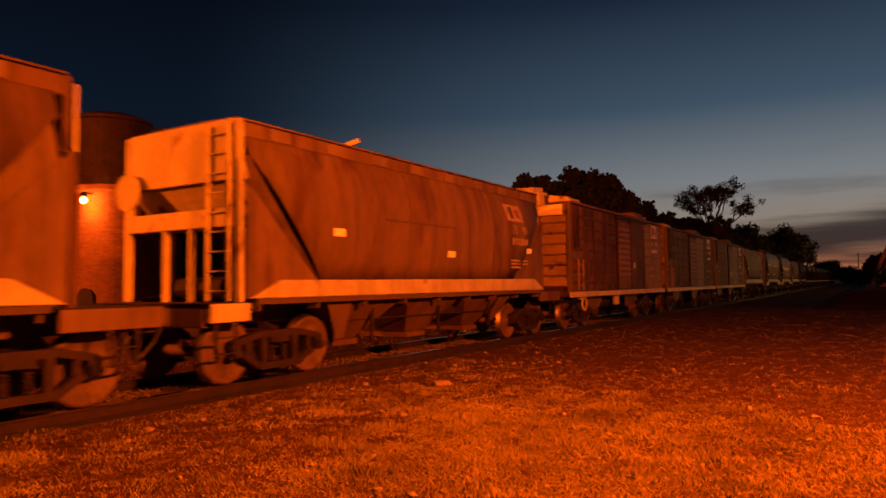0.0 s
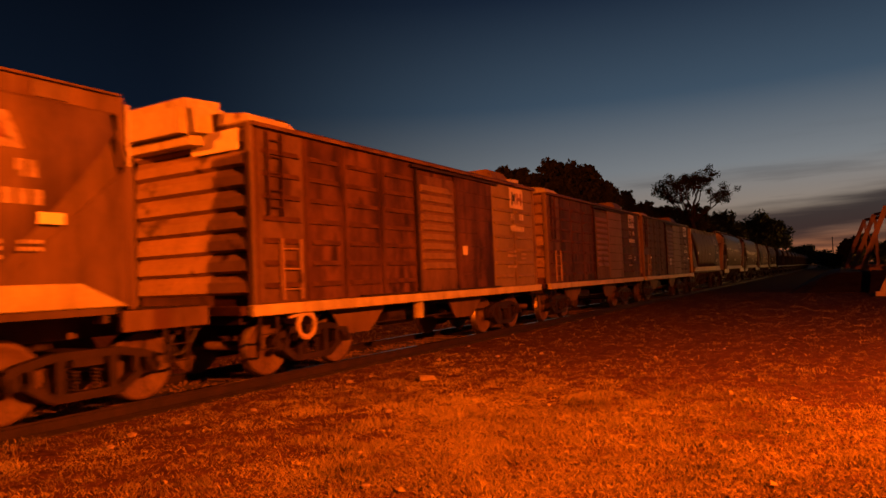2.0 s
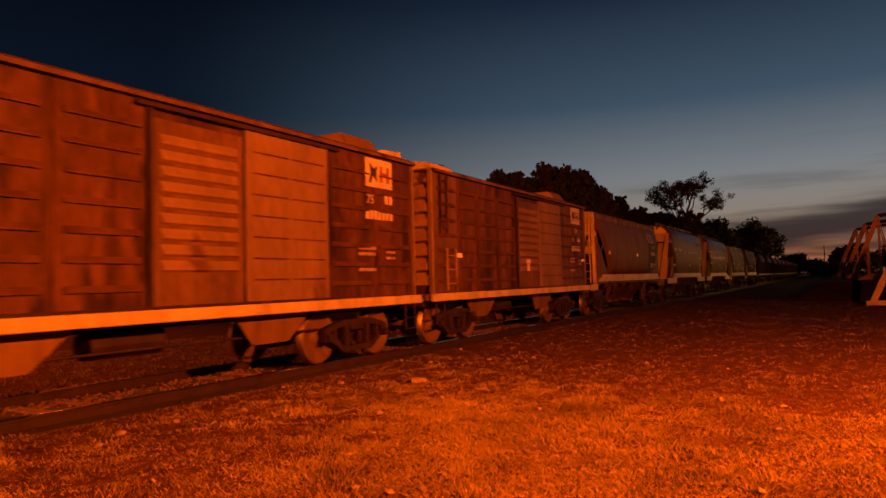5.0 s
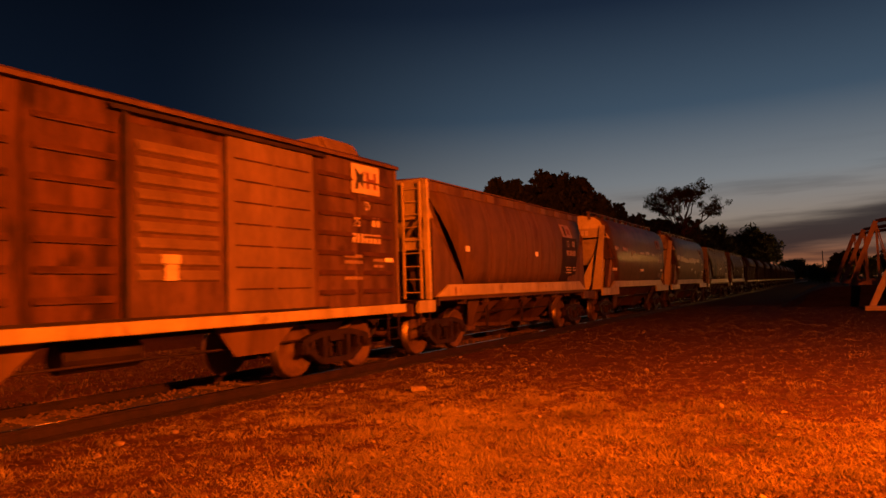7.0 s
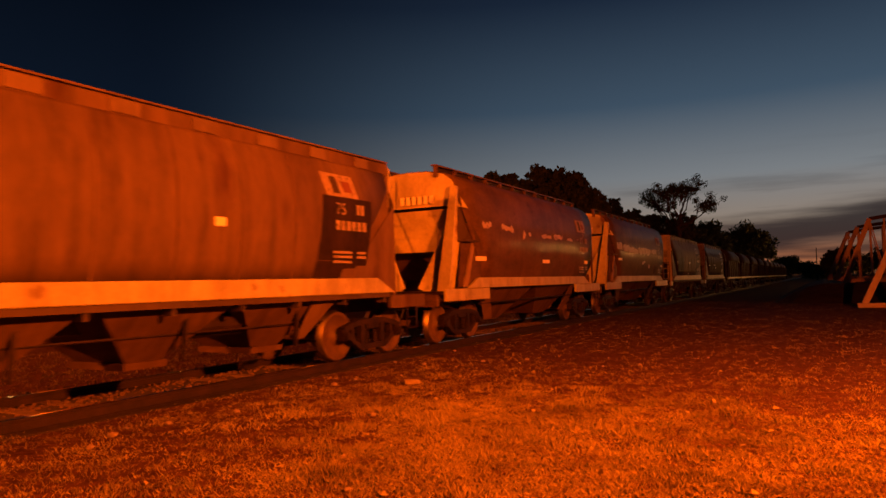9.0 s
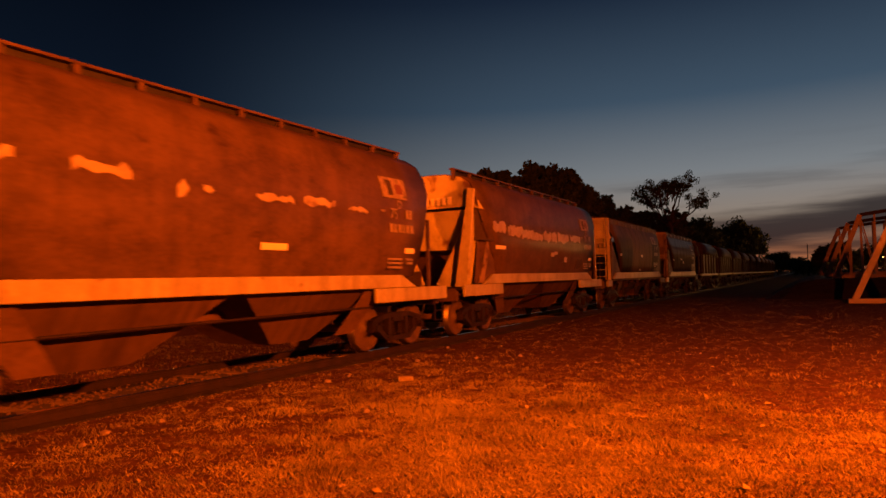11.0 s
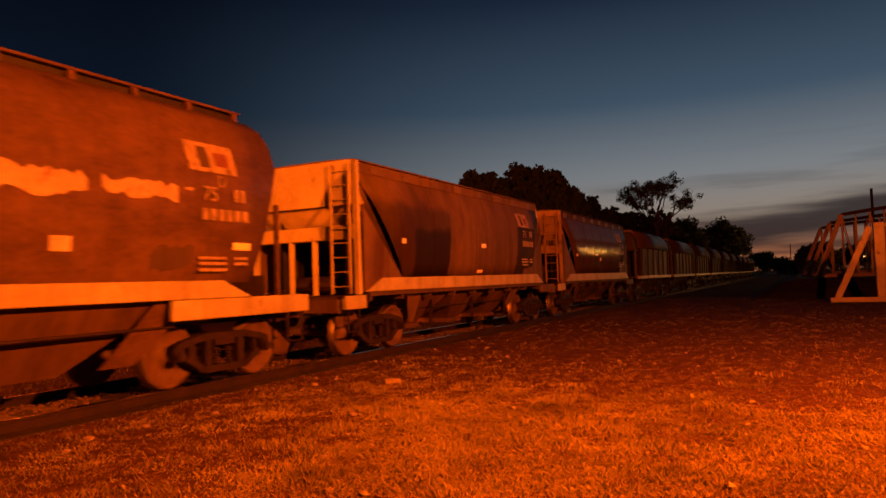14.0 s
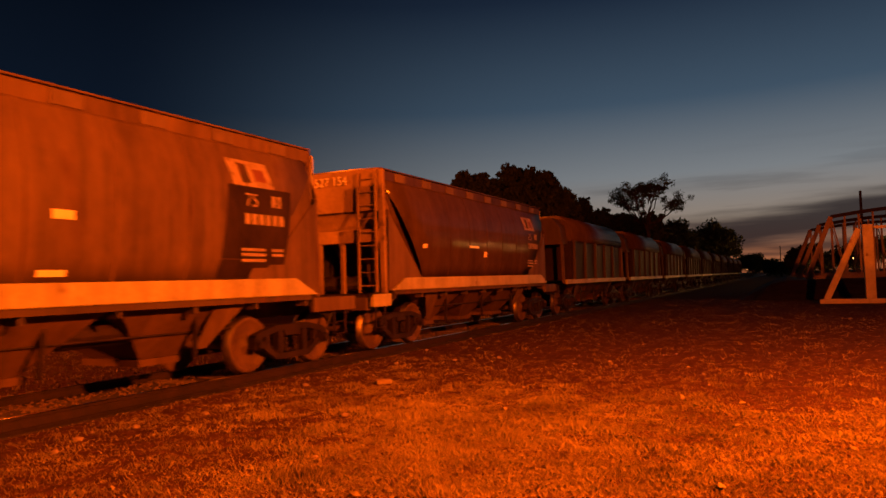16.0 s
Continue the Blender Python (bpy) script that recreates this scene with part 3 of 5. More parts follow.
def hopper(name, label, length=10.83, body=None, top=3.9, ribbed=True, wheel=False, end_paint=None):
    """A covered hopper with bulging sides, sloped ends between corner posts, outlet bays below."""
    body = body or M_HOPPER
    car = thing(name, label, "hopper wagon", "freight wagons")
    end_m = end_paint or M_END
    # bulging side section, drawn out in rings whose lower part pulls in with the sloped ends
    sec = HOPPER_SEC
    b = B()
    for s in (1, -1):
        front, back = [], []
        for x, z in sec:
            inset = 0.16 if z >= 3.35 else 0.16 + (3.35 - z) / 1.85 * 1.58
            front.append(bm_v(b, s * x, inset + 0.06, z))
            back.append(bm_v(b, s * x, length - inset - 0.06, z))
        n = 10
        cols = [front]
        for k in range(1, n):
            cols.append([bm_v(b, s * x, f.co.y + (g.co.y - f.co.y) * k / n, z) for (x, z), f, g in zip(sec, front, back)])
        cols.append(back)
        for c, d in zip(cols, cols[1:]):
            for i in range(len(sec) - 1):
                b.faces.new((c[i], c[i + 1], d[i + 1], d[i]))
    # sloped end sheets join the sides
    for y0, y1 in ((0.22, 1.8), (length - 0.22, length - 1.8)):
        v = [bm_v(b, -1.3, y0, 3.35), bm_v(b, 1.3, y0, 3.35), bm_v(b, 1.25, y1, 1.5), bm_v(b, -1.25, y1, 1.5)]
        b.faces.new(v)
    side = part("body", b, body, car, "bulging weathered side sheets")
    for p in side.data.polygons:
        p.use_smooth = True
    b = B()
    sol = side.modifiers.new("thick", "SOLIDIFY")
    sol.thickness, sol.offset = 0.012, 1
    # coaming and roof
    box(b, -1.215, 1.215, 0.1, length - 0.1, 3.63, top - 0.03)
    part("roof_coaming", bevelled(b, 0.02), body, car)
    b = B()
    extrude_y(b, [(-1.25, top - 0.03), (1.25, top - 0.03), (1.25, top), (0.6, top + 0.03), (-0.6, top + 0.03), (-1.25, top)], 0.08, length - 0.08)
    part("roof", b, body, car)
    rib = B()
    box(rib, 1.215, 1.235, -0.22, 0.22, 3.66, top - 0.05)
    me = finish(bevelled(rib, 0.008), "coaming_panel", M_BOX_GREY)
    if ribbed:
        for k in range(8):
            share("coaming_panel", me, car, pose(0, 0.95 + k * (length - 1.9) / 7, 0))
    # end panels, corner posts, cross beams
    for y, w in ((0.0, -1), (length, 1)):
        yi = y - w * 0.1
        b = B()
        box(b, -1.2, 1.2, min(y, yi), max(y, yi), 2.98, top - 0.02)
        plate(b, [(-1.3, yi, 2.98), (1.3, yi, 2.98), (1.3, yi - w * 0.5, 2.32), (-1.3, yi - w * 0.5, 2.32)], 0.02)
        part("end_panel", bevelled(b, 0.012), end_m if w < 0 else body, car, "pale scuffed end sheet" if w < 0 else "")
        b = B()
        box(b, -1.24, 1.24, min(y, yi), max(y, yi), 2.3, 2.58)
        part("cross_beam", bevelled(b, 0.012), end_m, car)
        for s in (1, -1):
            b = B()
            beam(b, (s * 1.3, y - w * 0.05, 1.2), (s * 1.28, y - w * 0.05, top - 0.04 if w < 0 else 2.98), 0.1, 0.12)
            part("corner_post", bevelled(b, 0.01), end_m if w < 0 else body, car)
            b = B()
            beam(b, (s * 0.3 - 0.05, y - w * 0.06, 1.2), (s * 0.3 - 0.05, y - w * 0.06, 2.32), 0.07, 0.09)
            part("end_stanchion", b, end_m, car)
            # flat triangle that closes the side below the sloped end
            b = B()
            plate(b, [(s * 1.36, y - w * 0.12, 1.25), (s * 1.36, y - w * 1.72, 1.42), (s * 1.36, y - w * 1.56, 1.56), (s * 1.385, y - w * 0.16, 2.9), (s * 1.385, y - w * 0.12, 3.0)], 0.015)
            if w > 0:
                plate(b, [(s * 1.355, y - w * 0.2, 2.8), (s * 1.355, y - w * 1.2, 1.56), (s * 1.355, y - w * 1.9, 1.5), (s * 1.30, y - w * 0.3, 3.38)], 0.012)
            part("gusset_plate", b, M_HOPPER, car, "flat triangular side plate below the sloped end")
            b = B()
            plate(b, [(s * 1.3, y - w * 0.1, 2.98), (s * 1.42, y - w * 0.12, 2.98), (s * 1.3, y - w * 0.12, 3.3)], 0.02)
            part("corner_gusset", b, end_m if w < 0 else body, car)
        # added black plates that paint the shade inside the gap above the gusset
        for s in (1, -1):
            b = B()
            plate(b, [(s * 0.8, y - w * 0.3, 1.22), (s * 0.8, y - w * 1.9, 1.22), (s * 0.8, y - w * 1.8, 1.5), (s * 0.8, y - w * 0.25, 3.3)], 0.015)
            part("inner_web", b, M_BLACK, car, "black plate giving the side gap its shade")
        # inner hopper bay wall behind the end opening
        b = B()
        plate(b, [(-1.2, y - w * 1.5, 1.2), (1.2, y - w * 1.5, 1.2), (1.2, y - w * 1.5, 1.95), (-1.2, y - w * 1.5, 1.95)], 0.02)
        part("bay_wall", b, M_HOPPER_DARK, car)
        b = B()
        tube(b, (-0.6, y - w * 0.55, 1.42), (0.5, y - w * 0.55, 1.42), 0.17, n=12)
        part("air_reservoir", b, M_STEEL, car)
        ladder(car, (0.74, y + w * 0.05, 1.22), (0.74, y + w * 0.05, top - 0.1), 0.44, 9, end_m)
    # side sills with tapered ends
    for s in (1, -1):
        b = B()
        x = s * 1.37
        x2 = s * 1.44
        lo, hi = [], []
        for xx, dst in ((x, lo), (x2, hi)):
            dst.extend([(xx, 0.15, 1.25), (xx, 0.75, 1.52), (xx, length - 0.75, 1.54), (xx, length - 0.15, 1.25)])
        hexa(b, lo, hi)
        part("side_sill", bevelled(b, 0.012), M_SILL, car, "pale yellow painted side sill")
        b = B()
        for k in range(9):
            yy = 0.4 + k * (length - 0.8) / 8
            box(b, s * 1.25 - 0.1, s * 1.25 + 0.1, yy - 0.03, yy + 0.03, 1.06, 1.2)
        box(b, s * 1.36 - 0.04, s * 1.36 + 0.04, 0.3, length - 0.3, 1.16, 1.25)
        part("lower_sill", b, M_HOPPER_DARK, car)
    underframe(car, -0.5, length + 1.1, 1.2, M_HOPPER)
    for y0, y1 in ((-0.5, 0.2), (length - 0.2, length + 1.1)):
        b = B()
        box(b, -1.35, 1.35, y0, y1, 1.12, 1.2)
        part("end_platform", bevelled(b, 0.01), M_STEEL, car)
        b = B()
        box(b, 1.28, 1.38, y0 - 0.0, y1 + 0.0, 0.93, 1.19)
        part("platform_sill", bevelled(b, 0.01), M_SILL if y0 < 0 else M_HOPPER, car, "painted end sill")
    outlets(car, [3.2, 5.55, 7.9])
    coupler(car, -0.5, -1)
    coupler(car, length + 1.1, 1)
    steps(car, 1.36, -0.42, 1.0)
    steps(car, 1.36, length + 0.4, 1.0)
    running_gear(car, (1.05, 10.35))
    for k in range(1, 6):
        yy = 1.9 + k * (length - 3.8) / 6
        skin(car, "seam", HOPPER_SEC, yy - 0.02, yy + 0.02, 1.5, 3.62, body, 0.02)
    if not wheel:
        return car
    b = B()
    lathe_x(b, [(-0.02, 0.26), (-0.02, 0.3), (0.02, 0.3), (0.02, 0.26)], 20)
    for k in range(3):
        beam(b, (0, 0, 0), (0, 0.28 * math.cos(k * 2.09), 0.28 * math.sin(k * 2.09)), 0.03, 0.03)
    part("brake_wheel", b, M_END, car, "pale spoked brake wheel").matrix_basis = pose(-1.12, -0.1, 2.95, 0, 0, 90)
    return car


def bm_v(b, x, y, z):
    return b.verts.new((x, y, z))


def outlets(car, centres):
    """Discharge bays: tapered chutes with a gate at the foot."""
    for y in centres:
        b = B()
        hexa(b, [(-0.55, y - 0.3, 0.42), (0.55, y - 0.3, 0.42), (0.55, y + 0.3, 0.42), (-0.55, y + 0.3, 0.42)], [(-1.2, y - 1.12, 1.2), (1.2, y - 1.12, 1.2), (1.2, y + 1.12, 1.2), (-1.2, y + 1.12, 1.2)])
        box(b, -0.62, 0.62, y - 0.36, y + 0.36, 0.32, 0.42)
        part("outlet_bay", b, M_HOPPER_MID, car, "tapered discharge chute")
        for k in [d for d, c in ((-1, centres[0]), (1, centres[-1])) if c == y]:
            b = B()
            plate(b, [(1.22, y + 0.55 * k, 1.18), (1.22, y + 1.2 * k, 1.18), (0.9, y + 0.62 * k, 0.5), (0.9, y + 0.4 * k, 0.5)], 0.02)
            part("bay_flare", b, M_HOPPER, car)
    b = B()
    tube(b, (0.85, centres[0] - 1.2, 0.8), (0.85, centres[-1] + 1.2, 0.76), 0.02, n=6)
    for y in centres:
        beam(b, (1.0, y + 0.35, 1.15), (1.0, y + 0.3, 0.4), 0.06, 0.05)
    part("operating_rod", b, M_STEEL, car)
    b = B()
    tube(b, (0.6, centres[1] + 0.75, 0.85), (0.6, centres[1] + 1.75, 0.85), 0.18, n=14)
    part("brake_cylinder", b, M_STEEL, car)


def round_hopper(name, label, length=11.35):
    """A covered hopper with a rounded roof, roof walk on posts and braced open ends."""
    car = thing(name, label, "hopper wagon", "freight wagons")
    half = ROUND_SEC + [(0.5, 4.18), (0.0, 4.2)]
    sec = half + [(-x, z) for x, z in half[-2::-1]]
    b = B()
    front, back = [], []
    for x, z in sec:
        inset = 0.54 if z >= 3.2 else 0.54 + (3.2 - z) / 1.7 * 1.33
        front.append(bm_v(b, x, inset, z))
        tail = 0.1 + (3.4 - z) / 1.9 * 0.55 if z < 3.4 else 0.1 + (z - 3.4) * 0.34
        back.append(bm_v(b, x, length - tail, z))
    cols = [front] + [[bm_v(b, f.co.x, f.co.y + (g.co.y - f.co.y) * k / 10, f.co.z) for f, g in zip(front, back)] for k in range(1, 10)] + [back]
    for c, d in zip(cols, cols[1:]):
        for i in range(len(sec) - 1):
            b.faces.new((c[i], c[i + 1], d[i + 1], d[i]))
    # end sheets: upright rounded head above, slope below
    for ring in (front, back):
        b.faces.new([v for v in ring if v.co.z >= 3.2])
        low = [v for v in ring if v.co.z <= 3.25]
        n = len(low)
        for i in range(n // 2 - 1):
            b.faces.new((low[i], low[i + 1], low[n - 2 - i], low[n - 1 - i]))
    side = part("body", b, M_ROUND, car, "rounded weathered tank-like sides and roof")
    for p in side.data.polygons:
        p.use_smooth = len(p.vertices) == 4 and abs(p.normal.y) < 0.5
    for y, w in ((0.42, -1), (length, 1)):
        # head plate
        b = B()
        arc = [(x, z) for x, z in sec if z >= 3.2]
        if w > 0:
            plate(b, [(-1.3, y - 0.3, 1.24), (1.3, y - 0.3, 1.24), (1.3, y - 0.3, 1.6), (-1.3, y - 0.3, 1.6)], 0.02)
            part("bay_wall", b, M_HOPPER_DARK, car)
            for s in (1, -1):
                b = B()
                beam(b, (s * 1.34, y - 0.06, 1.2), (s * 1.34, y - 0.06, 2.75), 0.06, 0.07)
                part("rear_post", b, M_ROUND, car)
            continue
        pts = [(x * 0.97, y - w * 0.1, z - 0.02) for x, z in arc]
        plate(b, pts[::-1], 0.03)
        part("head_plate", b, M_END, car, "pale rounded upper end plate")
        b = B()
        pts = [(-1.25, y - w * 0.1, 3.2), (1.25, y - w * 0.1, 3.2), (0.95, y - w * 0.5, 2.2), (-0.95, y - w * 0.5, 2.2)]
        plate(b, pts, 0.02)
        part("slope_sheet", b, M_END, car, "sloped end sheet stained with rust")
        for s in (1, -1):
            b = B()
            hexa(b, [(s * 1.22, y - 0.05, 3.75), (s * 1.4, y - 0.05, 3.72), (s * 1.4, y + 0.05, 3.72), (s * 1.22, y + 0.05, 3.75)], [(s * 0.78, y - 0.05, 1.2), (s * 1.14, y - 0.05, 1.2), (s * 1.14, y + 0.05, 1.2), (s * 0.78, y + 0.05, 1.2)])
            part("end_brace", bevelled(b, 0.012), M_END, car)
            b = B()
            beam(b, (s * 1.1, y - w * 0.3, 2.7), (s * 0.36, y - w * 0.12, 1.2), 0.06, 0.4)
            part("end_brace", bevelled(b, 0.012), M_END, car)
            # flat leaning plate; its dark paint stands in for the recess's shade
            b = B()
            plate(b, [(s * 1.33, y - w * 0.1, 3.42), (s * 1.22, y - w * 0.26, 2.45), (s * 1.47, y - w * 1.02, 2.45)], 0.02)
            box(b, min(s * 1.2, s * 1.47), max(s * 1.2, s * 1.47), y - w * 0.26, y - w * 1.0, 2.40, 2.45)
            part("side_pocket", b, M_HOPPER_DARK, car, "triangular pocket beside the end, its shade painted dark")
            b = B()
            plate(b, [(s * 1.3, y - w * 0.06, 3.4), (s * 1.28, y - w * 0.45, 2.45), (s * 1.22, y - w * 0.75, 1.24), (s * 1.0, y - w * 0.06, 1.24)], 0.02)
            part("wing_plate", b, M_END, car, "broad pale folded wing plate")
            b = B()
            plate(b, [(s * 1.4, y - w * 0.72, 2.42), (s * 1.4, y - w * 0.88, 2.42), (s * 1.36, y - w * 0.5, 1.3), (s * 1.33, y - w * 0.32, 1.3)], 0.04)
            part("wing_stay", b, M_BOX_END, car)
            b = B()
            plate(b, [(s * 1.3, y - w * 0.3, 2.44), (s * 1.38, y - w * 1.04, 2.44), (s * 1.36, y - w * 1.25, 1.3), (s * 1.25, y - w * 0.2, 1.3)], 0.02)
            part("flank_sheet", b, M_ROUND, car, "brown flank sheet below the pocket")
            b = B()
            plate(b, [(s * 1.3, y - w * 0.12, 3.25), (s * 1.5, y - w * 0.3, 3.2), (s * 1.28, y - w * 0.16, 3.62)], 0.02)
            part("corner_gusset", b, M_END, car)
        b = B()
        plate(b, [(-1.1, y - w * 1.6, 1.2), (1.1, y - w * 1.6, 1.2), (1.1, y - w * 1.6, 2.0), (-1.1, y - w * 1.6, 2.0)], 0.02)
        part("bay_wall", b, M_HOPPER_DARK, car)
        ladder(car, (-0.95, y + w * 0.12, 1.22), (-0.95, y + w * 0.12, 4.05), 0.42, 9, M_END)
    # roof walk: boards on posts along both edges
    for s in (1, -1):
        b = B()
        box(b, s * 0.74 - 0.07, s * 0.74 + 0.07, 0.42, length - 0.3, 4.27, 4.31)
        part("roof_walk_board", b, M_ROUND, car)
        b = B()
        box(b, s * 0.70 - 0.012, s * 0.70 + 0.012, 0.5, length - 0.4, 4.08, 4.265)
        part("roof_walk_skirt", b, M_BLACK, car, "dark skirt board under the roof walk")
        post = B()
        box(post, -0.04, 0.04, -0.05, 0.05, 4.0, 4.27)
        me = finish(post, "roof_walk_post", M_ROUND)
        for k in range(12):
            share("roof_walk_post", me, car, pose(s * 0.76, 0.5 + k * (length - 0.9) / 11, 0))
    for s in (1, -1):
        b = B()
        x, x2 = s * 1.37, s * 1.45
        lo, hi = [], []
        for xx, dst in ((x, lo), (x2, hi)):
            dst.extend([(xx, 0.75, 1.27), (xx, 1.35, 1.53), (xx, length - 1.35, 1.53), (xx, length - 0.75, 1.27)])
        hexa(b, lo, hi)
        part("side_sill", bevelled(b, 0.012), M_SILL, car, "pale orange-yellow painted side sill")
        for y0, y1 in ((-0.3, 2.05), (length - 2.25, length + 0.65)):
            b = B()
            box(b, s * 1.38 - 0.04, s * 1.38 + 0.04, y0, y1, 0.98, 1.27)
            part("bolster_sill", bevelled(b, 0.015), M_SILL, car, "pale painted end sill")
    underframe(car, -0.35, length + 0.65, 1.2, M_ROUND)
    for y0, y1 in ((-0.35, 0.5), (length - 0.5, length + 0.65)):
        b = B()
        box(b, -1.34, 1.34, y0, y1, 1.14, 1.22)
        part("end_platform", bevelled(b, 0.01), M_STEEL, car)
    for y in (3.75, 7.5):
        b = B()
        hexa(b, [(-0.6, y - 0.5, 0.36), (0.6, y - 0.5, 0.36), (0.6, y + 0.5, 0.36), (-0.6, y + 0.5, 0.36)], [(-1.25, y - 1.75, 1.27), (1.25, y - 1.75, 1.27), (1.25, y + 1.75, 1.27), (-1.25, y + 1.75, 1.27)])
        part("outlet_bay", b, M_HOPPER_MID, car, "deep discharge bay")
        for yy in ((y - 1.55,) if y < 5 else (y + 1.55,)):
            b = B()
            k = 1 if yy > y else -1
            plate(b, [(1.28, yy - 0.1 * k, 1.25), (1.28, yy + 0.55 * k, 1.25), (1.0, yy - 0.25 * k, 0.42), (1.0, yy - 0.75 * k, 0.42)], 0.02)
            part("bay_flare", b, M_ROUND, car)
    b = B()
    tube(b, (1.15, 1.9, 0.86), (1.15, length - 2.0, 0.9), 0.025, n=6)
    part("operating_rod", b, M_STEEL, car)
    coupler(car, -0.4, -1)
    coupler(car, length + 0.65, 1)
    steps(car, 1.36, length + 0.15, 1.0)
    running_gear(car, (1.05, 10.35))
    return car


def boxcar(name, label, length=10.95, paint=None, door_y=4.6, rear_paint=None, logo=True, letter=""):
    """A covered goods wagon with ribbed side panels and double sliding doors."""
    paint = paint or M_BOX
    car = thing(name, label, "boxcar", "freight wagons")
    b = B()
    box(b, -1.385, 1.385, 0.06, length - 0.06, 1.12, 3.86)
    part("body", bevelled(b, 0.02), paint, car, "brown weathered steel body")
    # pressed side panels: one sheet per bay with a shallow rib at each course
    bays = [(0.12, 1.15), (1.2, 2.15), (2.2, 3.3), (3.35, door_y - 0.03)]
    d1 = door_y + 3.5
    bays += [(d1 + 0.05, d1 + (length - d1) * 0.48), (d1 + (length - d1) * 0.5, length - 0.12)]
    for k, (y0, y1) in enumerate(bays):
        for s in (1, -1):
            b = B()
            x = s * 1.385
            box(b, min(x, x + s * 0.02), max(x, x + s * 0.02), y0, y1, 1.16, 3.82)
            m = (rear_paint or paint) if k >= 4 else M_BOX_DOOR if k == 0 else paint
            panel = part("side_panel", bevelled(b, 0.006), m, car, "faded repainted side panel" if k >= 4 and rear_paint else "")
            xx = s * 1.404
            for j in range(7):
                z = 1.42 + j * 0.345
                b = B()
                hexa(b, [(xx, y0 + 0.1, z - 0.04), (xx, y1 - 0.1, z - 0.04), (xx, y1 - 0.1, z + 0.05), (xx, y0 + 0.1, z + 0.05)],
                     [(xx + s * 0.046, y0 + 0.13, z - 0.036), (xx + s * 0.046, y1 - 0.13, z - 0.036), (xx + s * 0.046, y1 - 0.13, z - 0.018), (xx + s * 0.046, y0 + 0.13, z - 0.018)])
                part("rib", b, m if m is M_BOX_TAN else M_BOX_RIB, panel)
    for s in (1, -1):
        for y0, y1, ribs, lab in ((door_y, door_y + 1.55, 9, "ribbed sliding door leaf"), (door_y + 1.6, d1, 0, "flat sliding door leaf")):
            b = B()
            x0, x1 = s * 1.40, s * 1.455
            box(b, min(x0, x1), max(x0, x1), y0, y1, 1.16, 3.62 if ribs else 3.74)
            door = part("door", bevelled(b, 0.012), M_BOX_DOOR if ribs else M_BOX_GREY if rear_paint in (M_BOX, M_BOX_DOOR) else paint, car, lab)
            b = B()
            if ribs:
                for j in range(ribs):
                    z = 1.62 + j * 0.205
                    hexa(b, [(s * 1.455, y0 + 0.1, z), (s * 1.455, y1 - 0.12, z), (s * 1.455, y1 - 0.12, z + 0.16), (s * 1.455, y0 + 0.1, z + 0.16)],
                         [(s * 1.495, y0 + 0.12, z + 0.03), (s * 1.495, y1 - 0.14, z + 0.03), (s * 1.495, y1 - 0.14, z + 0.07), (s * 1.495, y0 + 0.12, z + 0.07)])
                part("door_ribs", b, M_BOX_GREY, door, "faded pressed ribs")
            else:
                for j in range(7):
                    z = 1.5 + j * 0.32
                    for a0, a1 in ((y0 + 0.15, (y0 + y1) / 2 - 0.05), ((y0 + y1) / 2 + 0.05, y1 - 0.12)):
                        box(b, min(s * 1.455, s * 1.47), max(s * 1.455, s * 1.47), a0, a1, z, z + 0.022)
                part("door_ribs", b, M_BOX, door)
        b = B()
        box(b, min(s * 1.39, s * 1.5), max(s * 1.39, s * 1.5), door_y - 0.25, d1 + 0.3, 3.74, 3.80)
        box(b, min(s * 1.39, s * 1.5), max(s * 1.39, s * 1.5), door_y - 2.0, d1 + 0.3, 1.15, 1.19)
        part("door_rail", b, M_STEEL, car)
        b = B()
        box(b, min(s * 1.4, s * 1.47), max(s * 1.4, s * 1.47), door_y - 0.07, door_y, 1.16, 3.8)
        part("door_post", b, M_STEEL, car)
        b = B()
        x0, x1 = s * 1.39, s * 1.5
        box(b, min(x0, x1), max(x0, x1), -0.12, length + 0.12, 0.98, 1.15)
        part("side_sill", bevelled(b, 0.012), M_SILL, car, "pale yellow painted side sill")
    # curved roof with overhanging edge and hatches
    b = B()
    extrude_y(b, [(-1.48, 3.84), (1.48, 3.84), (1.48, 3.9), (1.25, 4.0), (0.7, 4.12), (0, 4.16), (-0.7, 4.12), (-1.25, 4.0), (-1.48, 3.9)], 0.0, length)
    part("roof", b, M_BOX_DOOR, car, "shallow curved steel roof")
    for y0, y1 in ((length - 1.6, length - 0.35),):
        b = B()
        hexa(b, [(-0.95, y0, 3.98), (0.95, y0, 3.98), (0.95, y1, 3.98), (-0.95, y1, 3.98)], [(-0.7, y0 + 0.12, 4.4), (0.7, y0 + 0.12, 4.4), (0.7, y1 - 0.12, 4.4), (-0.7, y1 - 0.12, 4.4)])
        part("roof_hatch", bevelled(b, 0.05, 2), M_BOX_GREY, car, "raised roof hatch")
    # corrugated ends
    for y, w in ((0.06, -1), (length - 0.06, 1)):
        for j in range(8):
            z = 1.3 + j * 0.325
            b = B()
            hexa(b, [(-1.3, y, z), (1.3, y, z), (1.3, y, z + 0.315), (-1.3, y, z + 0.315)], [(-1.26, y + w * 0.075, z + 0.045), (1.26, y + w * 0.075, z + 0.045), (1.26, y + w * 0.06, z + 0.2), (-1.26, y + w * 0.06, z + 0.2)])
            part("end_corrugation", b, M_BOX_END, car)
